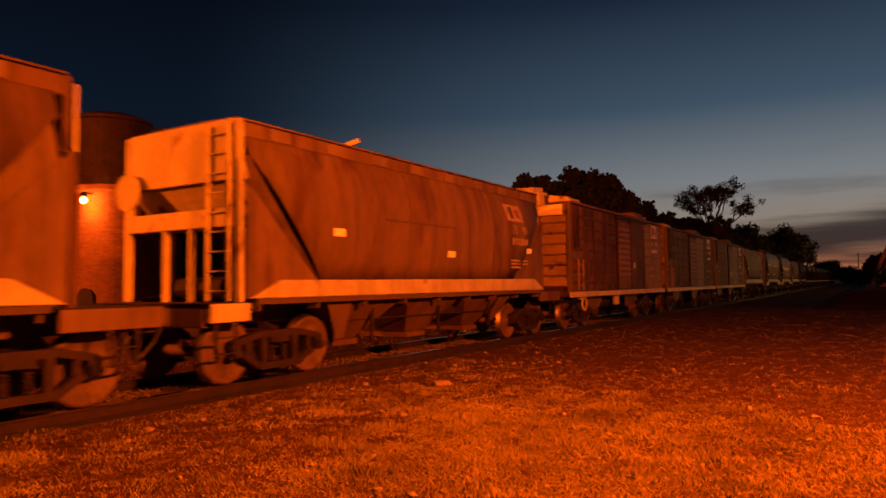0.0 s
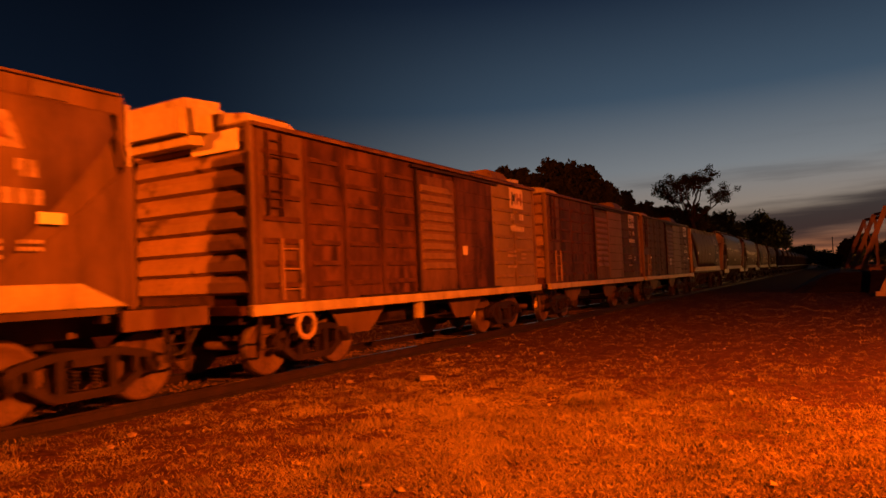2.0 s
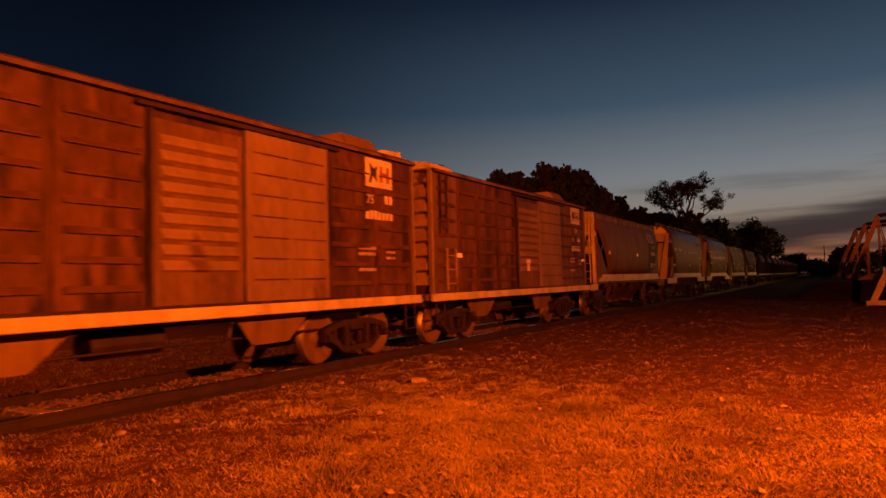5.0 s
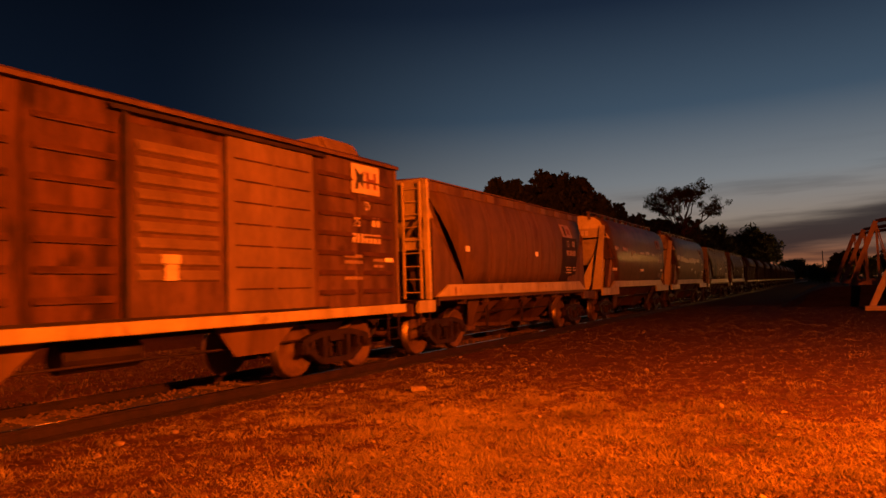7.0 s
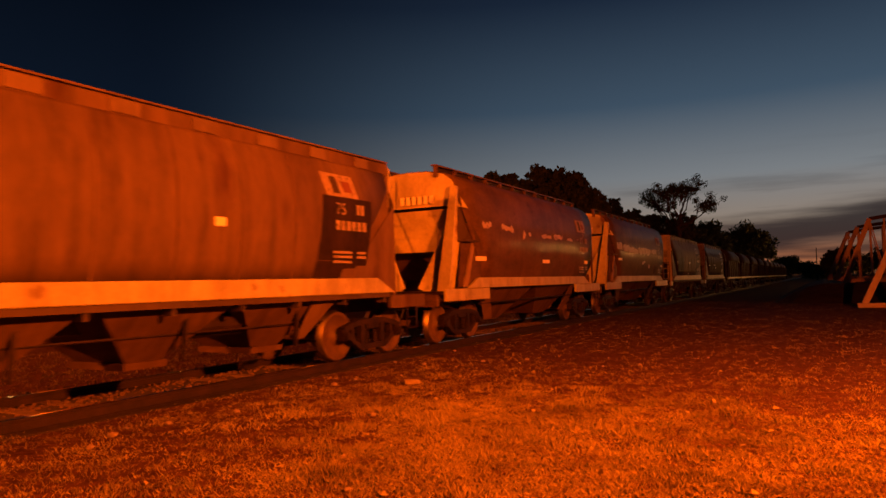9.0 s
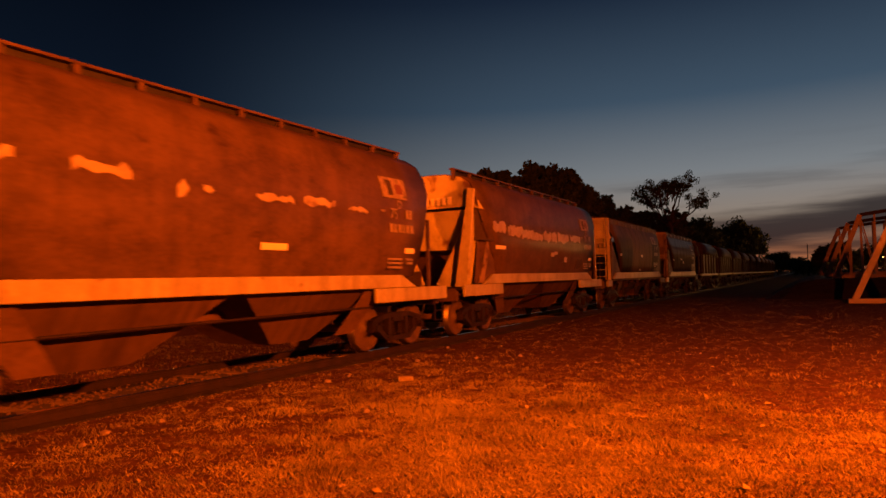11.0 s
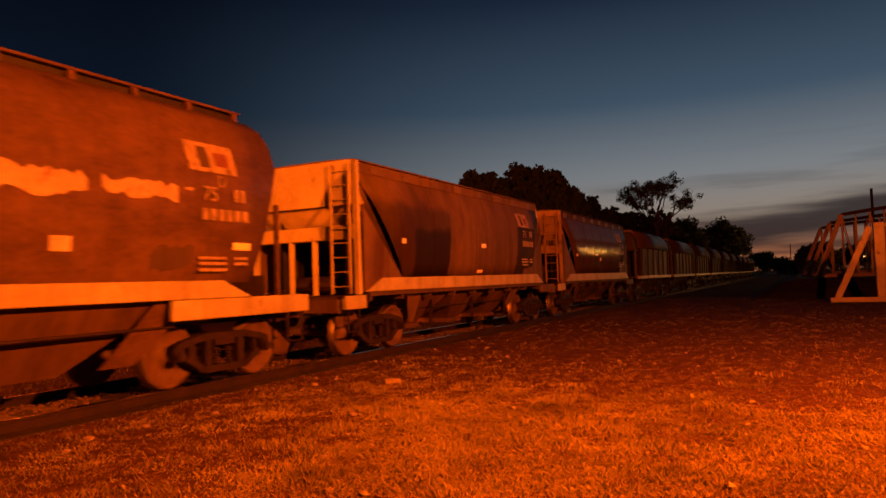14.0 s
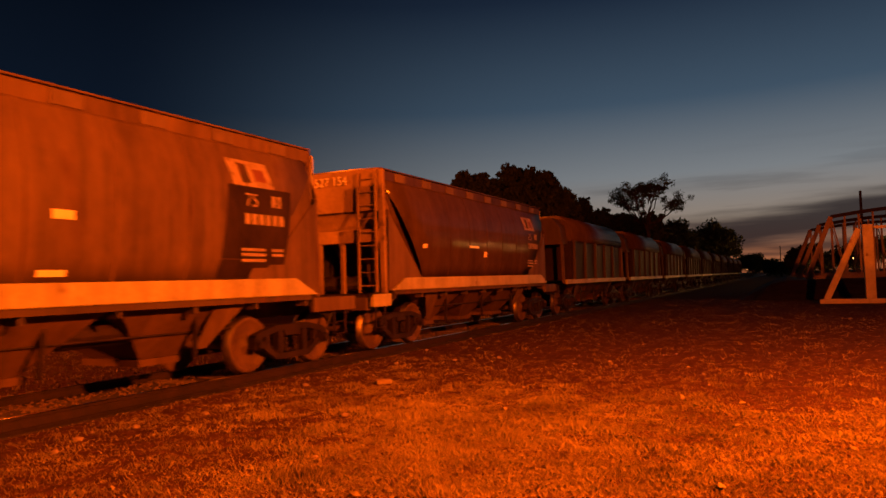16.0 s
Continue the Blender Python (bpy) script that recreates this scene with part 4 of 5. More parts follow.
        for s in (1, -1):
            b = B()
            box(b, s * 1.36 - 0.06, s * 1.36 + 0.06, min(y, y + w * 0.08), max(y, y + w * 0.08), 1.1, 3.9)
            part("corner_post", bevelled(b, 0.012), M_BOX_GREY, car)
        b = B()
        box(b, -1.35, 1.35, min(y, y + w * 0.28), max(y, y + w * 0.28), 1.0, 1.14)
        part("end_sill", bevelled(b, 0.01), paint, car)
    b = B()
    hexa(b, [(-1.3, -0.5, 3.62), (0.62, -0.5, 3.62), (0.66, 0.2, 3.66), (-1.3, 0.2, 3.66)], [(-1.25, -0.5, 4.36), (0.55, -0.5, 4.36), (0.6, 0.5, 4.42), (-1.25, 0.5, 4.42)])
    part("end_hood", bevelled(b, 0.17, 4), M_END, car, "pale rounded box hanging over the end")
    b = B()
    hexa(b, [(0.72, -0.02, 3.9), (1.47, -0.02, 3.9), (1.47, 0.95, 3.9), (0.72, 0.95, 3.96)], [(0.76, 0.0, 4.13), (1.36, 0.0, 4.04), (1.36, 0.9, 4.03), (0.76, 0.9, 4.12)])
    part("roof_corner_plate", bevelled(b, 0.02), M_END, car, "pale plate on the roof corner")
    b = B()
    tube(b, (1.1, 0.9, 4.0), (1.1, 0.9, 4.13), 0.016, n=6)
    tube(b, (1.1, 0.9, 4.13), (1.1, 1.12, 4.13), 0.014, n=6)
    part("roof_grab_iron", b, M_STEEL, car)
    ladder(car, (1.46, 0.55, 1.2), (1.46, 0.55, 2.15), 0.42, 3, M_BOX_END, "y")
    ladder(car, (1.46, 0.3, 2.5), (1.46, 0.3, 3.8), 0.3, 5, paint, "y")
    underframe(car, -0.1, length + 0.1, 1.05, M_STEEL)
    for y in (2.9, 7.1):
        b = B()
        plate(b, [(1.15, y - 0.9, 1.0), (1.15, y + 0.9, 1.0), (1.1, y + 0.35, 0.5), (1.1, y - 0.45, 0.5)], 0.05)
        part("underframe_gusset", b, M_HOPPER, car)
    b = B()
    tube(b, (0.75, 4.1, 0.72), (0.75, 5.2, 0.72), 0.19, n=14)
    part("brake_cylinder", b, M_STEEL, car)
    b = B()
    tube(b, (0.95, 1.9, 0.62), (0.95, length - 2, 0.62), 0.02, n=6)
    part("brake_rod", b, M_STEEL, car)
    coupler(car, -0.12, -1)
    coupler(car, length + 0.12, 1)
    steps(car, 1.42, 0.08, 0.98)
    steps(car, 1.42, length - 0.42, 0.98)
    running_gear(car, (1.62, length - 1.62))
    if logo:
        y = length - (1.52 if letter else 1.72)
        logo_on(car, 1.432, y, 3.24, 0.88)
        down = 0.0
        if letter:
            down = 0.3
            text_on(car, "class_letter", letter, 0.24, 1.434, y + 0.38, 2.94, M_WHITE)
        text_on(car, "load_lettering", "75", 0.24, 1.434, y + 0.02, 2.92 - down, M_WHITE)
        bars_on(car, "lettering", 1.432, y + 0.62, 2.94 - down, 0.3, 0.17, 2, M_WHITE)
        bars_on(car, "number_bars", 1.432, y + 0.0, 2.62 - down, 0.92, 0.17, 7, M_WHITE)
        for z in (2.04, 1.93, 1.64):
            bars_on(car, "small_lettering", 1.432, y - 0.25, z, 0.55, 0.06, 8, M_FADED)
            if z > 1.7:
                bars_on(car, "small_lettering", 1.432, y + 0.65, z - 0.06, 0.32, 0.05, 4, M_FADED)
    return car


def chamfer_hopper(name, label, length=10.8):
    """A dark hopper whose upper sides lean inwards."""
    car = thing(name, label, "hopper wagon", "freight wagons")
    # lower box in near-black paint, darker than the brown upper sheet
    b = B()
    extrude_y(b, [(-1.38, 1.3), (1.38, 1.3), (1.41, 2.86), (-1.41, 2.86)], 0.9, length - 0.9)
    part("body", bevelled(b, 0.03), M_NEAR_BLACK, car, "dark lower side sheets")
    b = B()
    half = [(1.44, 2.86), (1.46, 3.0), (1.45, 3.15), (1.38, 3.4), (1.22, 3.65), (0.95, 3.88)]
    extrude_y(b, half + [(-x, z) for x, z in half[::-1]], 0.85, length - 0.85)
    hood = part("upper_sheet", b, M_GLOSSY, car, "brown upper sheet leaning inwards")
    for p in hood.data.polygons:
        p.use_smooth = len(p.vertices) == 4 and abs(p.normal.z) < 0.95
    for y0, y1 in ((0.05, 0.9), (length - 0.9, length - 0.05)):
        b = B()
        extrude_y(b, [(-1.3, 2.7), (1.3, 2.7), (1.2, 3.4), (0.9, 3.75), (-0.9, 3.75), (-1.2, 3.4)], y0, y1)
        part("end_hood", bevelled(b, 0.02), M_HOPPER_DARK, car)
        for s in (1, -1):
            b = B()
            yy = y0 + 0.05 if y0 < 1 else y1 - 0.05
            beam(b, (s * 1.3, yy, 1.2), (s * 1.28, yy, 2.8), 0.1, 0.1)
            part("corner_post", b, M_HOPPER, car)
    for s in (1, -1):
        for k in range(6):
            b = B()
            y = 1.2 + k * (length - 2.4) / 5
            beam(b, (s * 1.43, y, 1.3), (s * 1.45, y, 2.88), 0.06, 0.1)
            part("side_stake", b, M_HOPPER_DARK, car)
        b = B()
        box(b, min(s * 1.36, s * 1.46), max(s * 1.36, s * 1.46), 0.1, length - 0.1, 1.16, 1.34)
        part("side_sill", bevelled(b, 0.01), M_SILL, car)
    underframe(car, -0.3, length + 0.3, 1.15, M_STEEL)
    outlets(car, [3.2, 5.4, 7.6])
    coupler(car, -0.3, -1)
    coupler(car, length + 0.3, 1)
    running_gear(car, (1.3, length - 1.3))
    return car




def stained_paint():
    """Hopper paint with one scorched bay behind the sloped end, its edge uneven."""
    m = M_HOPPER.copy()
    m.name = "hopper_paint_with_scorched_bay"
    t = m.node_tree
    bsdf = t.nodes["Principled BSDF"]
    tc, sep, n = t.nodes.new("ShaderNodeTexCoord"), t.nodes.new("ShaderNodeSeparateXYZ"), t.nodes.new("ShaderNodeTexNoise")
    n.inputs["Scale"].default_value, n.inputs["Detail"].default_value = 1.6, 6.0
    t.links.new(tc.outputs["Object"], sep.inputs[0])
    t.links.new(tc.outputs["Object"], n.inputs["Vector"])
    ragged = math_node(t, "MULTIPLY", math_node(t, "SUBTRACT", n.outputs[0], 0.5), 0.7)
    fac = None
    for weight, y_low, y_high, z_high in ((0.62, 0.0, 4.0, 3.3), (0.96, 1.9, 3.98, 2.85)):
        zone = weight
        for v, soft in ((math_node(t, "SUBTRACT", y_high, sep.outputs["Y"]), 0.16), (math_node(t, "SUBTRACT", sep.outputs["Y"], y_low), 0.3), (math_node(t, "SUBTRACT", z_high, sep.outputs["Z"]), 0.35)):
            mr = t.nodes.new("ShaderNodeMapRange")
            mr.interpolation_type = "SMOOTHSTEP"
            mr.inputs[1].default_value, mr.inputs[2].default_value = 0.0, soft
            t.links.new(math_node(t, "ADD", v, math_node(t, "MULTIPLY", ragged, soft * 2)), mr.inputs[0])
            zone = math_node(t, "MULTIPLY", zone, mr.outputs[0])
        fac = zone if fac is None else math_node(t, "MAXIMUM", fac, zone)
    old = bsdf.inputs["Base Color"].links[0].from_socket
    t.links.new(mix_color(t, fac, old, (0.012, 0.007, 0.005)), bsdf.inputs["Base Color"])
    return m


M_STAINED = stained_paint()
M_GLOSSY = material("dusty_brown_paint", (0.045, 0.027, 0.016), (0.085, 0.054, 0.034), 0.7, scale=0.8, fine=8, streak=2, bump=0.08, spec=0.03, coat=0.17, grime_shade=0.3)

build_ground()
build_track()
build_grass()


def build_ballast():
    """Loose stones and clods between and beside the rails."""
    rnd = random.Random(33)
    verts, faces = [], []
    for _ in range(4200):
        y = 1.5 + 26 * rnd.random() ** 1.3
        x = TRACK_X + rnd.choice((rnd.uniform(-0.78, 0.78), rnd.uniform(-0.78, -0.3), rnd.uniform(-0.6, 0.6), rnd.uniform(-2.2, -0.95)))
        r = rnd.uniform(0.012, 0.042)
        z = -0.15 + 0.02 * noise.noise((x * 3, y * 3, 5))
        i = len(verts)
        for k in range(6):
            a = k * math.tau / 6
            verts.append((x + r * rnd.uniform(0.7, 1.2) * math.cos(a), y + r * rnd.uniform(0.7, 1.2) * math.sin(a), z))
        for k in range(3):
            a = k * math.tau / 3 + 0.5
            verts.append((x + r * 0.5 * math.cos(a), y + r * 0.5 * math.sin(a), z + r * rnd.uniform(0.7, 1.1)))
        for k in range(3):
            a, b, c = i + 2 * k, i + (2 * k + 1) % 6, i + (2 * k + 2) % 6
            p, q = i + 6 + k, i + 6 + (k + 1) % 3
            faces.extend([(a, b, p), (b, c, q), (b, q, p)])
        faces.append((i + 6, i + 7, i + 8))
    me = bpy.data.meshes.new("ballast")
    me.from_pydata(verts, [], faces)
    me.materials.append(M_CLOD)
    tagged(new("ballast", me), "loose brown stones and clods along the rails", "ballast", kind="stuff")


build_ballast()

TRAIN = []


def hopper_markings(car, sec, y, number="", load="75", panel=None):
    """Emblem, load, number and small print near the rear of a hopper's side; y is where the print begins."""
    if panel:
        skin(car, "data_panel", sec, y - 0.5, y + 0.95, 1.56, 3.0, panel, 0.017, 0.12, label="darker painted data panel")
    up = 0.1 if sec is ROUND_SEC else 0.0
    skin(car, "logo_panel", sec, y - 0.2, y + 0.72, 3.0 + up, 3.42 + up, M_FADED, 0.02, -0.25, label="pale worn emblem panel")
    skin(car, "emblem", sec, y, y + 0.18, 3.06 + up, 3.36 + up, M_HOPPER_DARK, 0.026, -0.25, label="dark emblem shape")
    skin(car, "emblem", sec, y + 0.3, y + 0.55, 3.1 + up, 3.3 + up, M_RED, 0.026, -0.25, label="red emblem shape")
    if up:
        text_on(car, "class_letter", "D", 0.24, side_x(sec, 3.0) + 0.025, y + 0.3, 2.9, M_FADED)
        skin(car, "faded_mark", sec, y - 0.3, y - 0.12, 2.72, 2.9, M_FADED, 0.018, ragged=0.4, seed=5, label="faded pale round mark")
    text_on(car, "load_lettering", load, 0.3, side_x(sec, 2.8) + 0.03, y, 2.68, M_FADED)
    bars_on(car, "lettering", side_x(sec, 2.8) + 0.02, y + 0.62, 2.7, 0.27, 0.19, 2, M_FADED)
    if number:
        text_on(car, "number_lettering", number, 0.27, side_x(sec, 2.5) + 0.03, y + 0.02, 2.36, M_FADED)
    else:
        bars_on(car, "number_bars", side_x(sec, 2.5) + 0.02, y, 2.4, 0.95, 0.17, 6, M_FADED)
    if up:
        skin(car, "reflector", sec, y + 0.62, y + 0.98, 1.98, 2.09, M_REFLECT, 0.02, label="yellow reflective plate")
    for z in (1.83, 1.75, 1.66) if up else (1.98, 1.9, 1.81):
        bars_on(car, "small_lettering", side_x(sec, 2.0) + 0.02, y - 0.05, z, 0.55, 0.045, 8, M_PATCH)
        if z > (1.7 if up else 1.85):
            bars_on(car, "small_lettering", side_x(sec, 2.0) + 0.02, y + 0.65, z, 0.28, 0.045, 4, M_PATCH)


def end_text(car, words, size, x, y, z, mat):
    data = bpy.data.curves.new("number_lettering", "FONT")
    data.body, data.size, data.extrude = words, size, 0.002
    data.materials.append(mat)
    ob = new("number_lettering", data)
    ob.parent = car
    ob.matrix_basis = pose(x, y, z, 90, 0, 0)


def reflector(car, sec, y0, y1, z0, z1):
    skin(car, "reflector", sec, y0, y1, z0, z1, M_REFLECT, 0.02, label="yellow reflective plate")


def build_train():
    a = hopper("hopper_wagon", "rust-stained brown hopper wagon with pale sill", body=M_HOPPER_MID)
    TRAIN.append((a, -6.44))
    reflector(a, HOPPER_SEC, 9.3, 9.5, 2.3, 2.42)
    b = hopper("hopper_wagon", "weathered hopper wagon with scuffed pale end and brake wheel", wheel=True)
    for y, z in ((1.95, 2.25), (5.65, 2.0), (9.6, 2.2)):
        reflector(b, HOPPER_SEC, y, y + 0.3, z, z + 0.13)
    hopper_markings(b, HOPPER_SEC, 8.75)
    skin(b, "faint_lettering", HOPPER_SEC, 3.4, 6.0, 2.6, 2.66, M_HOPPER_DARK, 0.018, ragged=0.3, seed=3)
    hatch_clip(b, 2.75, 3.92)
    TRAIN.append((b, 6.74))
    c = boxcar("boxcar", "rusty brown boxcar with faded rear panel and emblem", rear_paint=M_BOX_TAN)
    patch_on(c, "paper_note", 1.475, 6.43, 6.66, 1.95, 2.16, M_WHITE, "white paper note pasted on the door")
    bb = B()
    lathe_x(bb, [(-0.035, 0.19), (-0.02, 0.235), (0.02, 0.235), (0.035, 0.19), (0.02, 0.155), (-0.02, 0.155)], 24)
    bmesh.ops.delete(bb, geom=[f for f in bb.faces if len(f.verts) > 4], context="FACES_ONLY")
    bmesh.ops.bridge_loops(bb, edges=[e for e in bb.edges if e.is_boundary])
    beam(bb, (0, -0.4, 0.15), (0, 0.0, 0.2), 0.05, 0.04)
    part("hand_brake_wheel", bb, M_PATCH, c, "pale hand brake wheel below the sill").matrix_basis = pose(1.42, 1.1, 0.77)
    bb = B()
    tube(bb, (1.3, 4.68, 0.64), (1.3, 4.68, 0.98), 0.12, n=12)
    part("junction_box", bb, M_SILL, c, "pale box hanging from the sill")
    bb = B()
    box(bb, 0.2, 1.2, -0.06, -0.03, 3.5, 3.82)
    part("end_plate", bb, M_NUMBER, c, "bright pale plate high on the end")
    TRAIN.append((c, 19.5))
    d = boxcar("boxcar", "brown steel boxcar with darker rear panels and emblem", rear_paint=M_BOX)
    TRAIN.append((d, 31.4))
    e = boxcar("boxcar", "brown steel boxcar with white notes on its door", length=10.7, rear_paint=M_BOX_DOOR, letter="D")
    patch_on(e, "paper_note", 1.498, 5.05, 5.34, 1.86, 1.98, M_WHITE, "white paper note pasted on the door")
    patch_on(e, "paper_note", 1.498, 5.1, 5.3, 1.64, 1.85, M_WHITE, "white paper note pasted on the door")
    patch_on(e, "reflector", 1.43, 1.02, 1.32, 1.96, 2.06, M_REFLECT, "yellow reflective plate")
    patch_on(e, "reflector", 1.43, 10.2, 10.48, 1.98, 2.06, M_REFLECT, "yellow reflective plate")
    TRAIN.append((e, 43.1))
    h1 = hopper("hopper_wagon", "grey-brown hopper wagon with plain pale end and brake wheel", wheel=True)
    for y in (1.6, 6.05):
        reflector(h1, HOPPER_SEC, y, y + 0.2, 2.3, 2.43)
    hopper_markings(h1, HOPPER_SEC, 8.8, panel=M_NEAR_BLACK)
    TRAIN.append((h1, 55.12))
    r1 = round_hopper("round_hopper_wagon", "round-roofed hopper wagon with small bleached graffiti patches")
    for k, (y0, y1, z0, z1) in enumerate(((1.65, 2.2, 2.74, 2.98), (2.85, 3.65, 2.74, 3.0), (4.35, 4.55, 2.6, 2.92), (4.8, 5.0, 2.68, 2.84), (5.85, 6.7, 2.7, 2.86), (6.95, 7.8, 2.7, 2.9), (8.2, 8.85, 2.7, 2.84))):
        skin(r1, "bleached_patch", ROUND_SEC, y0, y1, z0, z1, M_PATCH, 0.012, 0, 0.45, 40 + k, "bleached patch of scrubbed paint")
    for y in (1.29, 5.95):
        reflector(r1, ROUND_SEC, y, y + 0.6, 1.95, 2.06)
    hopper_markings(r1, ROUND_SEC, 9.58)
    bars_on(r1, "end_number_bars", 0, 0, 0, 1.0, 0.2, 6, M_NUMBER, 0.01).matrix_basis = pose(-0.25, 0.47, 3.36, 0, 0, -90)
    TRAIN.append((r1, 68.25))
    r2 = round_hopper("round_hopper_wagon", "round-roofed hopper wagon with a broad bleached band of patches")
    for k, (y0, y1, z0, z1) in enumerate(((1.45, 2.3, 2.6, 2.99), (2.45, 3.6, 2.55, 2.95), (3.5, 4.5, 2.52, 2.86), (4.4, 5.3, 2.5, 2.8), (5.35, 6.05, 2.46, 2.9), (6.1, 6.6, 2.5, 2.94), (6.7, 7.85, 2.5, 2.92), (8.05, 9.2, 2.6, 2.88))):
        skin(r2, "bleached_patch", ROUND_SEC, y0, y1, z0, z1, M_PATCH, 0.012, 0, 0.3, 60 + k, "bleached patch of scrubbed paint")
    reflector(r2, ROUND_SEC, 1.6, 2.25, 2.2, 2.3)
    for y0, y1, z0, z1 in ((6.05, 6.35, 2.07, 2.2), (6.35, 6.65, 2.14, 2.24), (7.4, 7.66, 1.9, 2.08)):
        skin(r2, "pasted_label", ROUND_SEC, y0, y1, z0, z1, M_WHITE, 0.02, label="pale pasted label")
    skin(r2, "dark_stain", ROUND_SEC, 8.8, 11.0 - 1.5, 1.6, 2.05, M_HOPPER_DARK, 0.01, 0, 0.3, 77, "dark scorched paint patch")
    hopper_markings(r2, ROUND_SEC, 9.62)
    bars_on(r2, "end_number_bars", 0, 0, 0, 1.0, 0.2, 6, M_NUMBER, 0.01).matrix_basis = pose(-0.25, 0.47, 3.36, 0, 0, -90)
    TRAIN.append((r2, 81.5))
    h3 = hopper("hopper_wagon", "orange-brown hopper wagon with a dark stained bay", body=M_STAINED)
    reflector(h3, HOPPER_SEC, 1.55, 1.7, 2.25, 2.36)
    reflector(h3, HOPPER_SEC, 5.72, 6.0, 2.27, 2.38)
    reflector(h3, HOPPER_SEC, 5.6, 5.95, 1.6, 1.68)
    hopper_markings(h3, HOPPER_SEC, 8.85, panel=M_NEAR_BLACK)
    TRAIN.append((h3, 95.15))
    h4 = hopper("hopper_wagon", "dark brown hopper wagon with pale triangular plates", body=M_GLOSSY, end_paint=M_BOX_END)
    end_text(h4, "527 154", 0.27, -0.4, -0.06, 3.58, M_NUMBER)
    for y0, y1, z0, z1 in ((1.6, 1.8, 2.2, 2.3), (4.2, 4.8, 2.28, 2.34), (5.2, 5.4, 2.05, 2.2)):
        reflector(h4, HOPPER_SEC, y0, y1, z0, z1)
    hopper_markings(h4, HOPPER_SEC, 8.85)
    TRAIN.append((h4, 108.25))
    first = chamfer_hopper("hopper_wagon", "dark hopper wagon with leaning upper sides")
    TRAIN.append((first, 121.3))
    for k in range(1, 10):
        car = copy_thing(first, pose(0, 0, 0))
        for o in car.children_recursive:
            if o.name.startswith("wheelset"):
                WHEELSETS.append(o)
        TRAIN.append((car, 121.3 + 11.95 * k))


def hatch_clip(car, y, z):
    b = B()
    beam(b, (0.9, y, z), (1.1, y + 0.28, z + 0.16), 0.12, 0.08)
    part("hatch_clip", b, M_END, car, "open roof hatch clip")


build_train()


def travelled(t):
    return 6.085 * t - 0.00567 * t * t


# ---- beside and beyond the track ----


def limb(b, a, d, length, r, depth, rnd, tips, spread):
    """A branch that forks; its ends are gathered in tips."""
    p = Vector(a)
    d = Vector(d).normalized()
    segs = 3
    for k in range(segs):
        q = p + d * length / segs
        tube(b, p, q, r * (1 - 0.22 * k), r * (1 - 0.22 * (k + 1)), 6 if depth > 1 else 4)
        p = q
        d = (d + Vector((rnd.gauss(0, 0.12), rnd.gauss(0, 0.12), rnd.gauss(0.03, 0.08)))).normalized()
    if depth == 0:
        tips.append(p)
        return
    if depth < 3:
        tips.append(p)
    for _ in range(rnd.randint(2, 4)):
        e = (d + Vector((rnd.gauss(0, spread), rnd.gauss(0, spread), rnd.gauss(0.1, spread * 0.6)))).normalized()
        limb(b, p, e, length * rnd.uniform(0.6, 0.85), r * 0.5, depth - 1, rnd, tips, spread)


def tree(name, label, place, height, radius, leaves, leaf, seed, dense=1.0, spread=0.55, stem=0.28):
    rnd = random.Random(seed)
    t = thing(name, label, "tree")
    t.location = place
    b = B()
    tips = []
    trunk_h = height * stem
    tube(b, (0, 0, -0.3), (rnd.uniform(-0.2, 0.2), 0, trunk_h), height * 0.035, height * 0.024, 10)
    for k in range(5):
        a = k * 1.256 + rnd.uniform(-0.3, 0.3)
        limb(b, (0, 0, trunk_h * rnd.uniform(0.75, 1.0)), (math.cos(a) * 0.75, math.sin(a) * 0.75, rnd.uniform(0.7, 1.2)), height * 0.26, height * 0.015, 3, rnd, tips, spread)
    # draw the crown to its height and breadth
    top = max(p.z for p in tips)
    wide = max(math.hypot(p.x, p.y) for p in tips)
    kz, kx = (height - 0.4 - trunk_h) / (top - trunk_h), radius / wide
    for v in b.verts:
        if v.co.z > trunk_h * 0.8:
            f = min(1.0, (v.co.z - trunk_h * 0.8) / (height * 0.12))
            v.co.x *= 1 + (kx - 1) * f
            v.co.y *= 1 + (kx - 1) * f
            if v.co.z > trunk_h:
                v.co.z = trunk_h + (v.co.z - trunk_h) * kz
    part("trunk", b, M_BARK, t)
    verts, faces = [], []
    ends = [Vector((p.x * kx, p.y * kx, trunk_h + max(0, p.z - trunk_h) * kz)) for p in tips]
    for _ in range(leaves):
        c = rnd.choice(ends)
        s = radius * 0.13 * dense
        off = Vector((rnd.gauss(0, 1), rnd.gauss(0, 1), rnd.gauss(0, 0.8))).normalized()
        p = c + off * s * 1.7 * rnd.random() ** 0.5
        u = Vector((rnd.gauss(0, 1), rnd.gauss(0, 1), rnd.gauss(0, 1))).normalized()
        w = u.orthogonal().normalized()
        l = leaf * rnd.uniform(0.6, 1.3)
        i = len(verts)
        verts.extend([p - u * l, p + w * l * 0.45, p + u * l, p - w * l * 0.45])
        faces.append((i, i + 1, i + 2, i + 3))
    me = bpy.data.meshes.new("crown")
    me.from_pydata(verts, [], faces)
    me.materials.append(M_LEAF)
    ob = new("crown", me)
    ob.parent = t
    return t


def at(az, dist, z=-0.19):
    """A place by its bearing (degrees to the right of the track's way, as seen from the eye) and distance."""
    return (dist * math.sin(radians(az)), dist * math.cos(radians(az)), z)


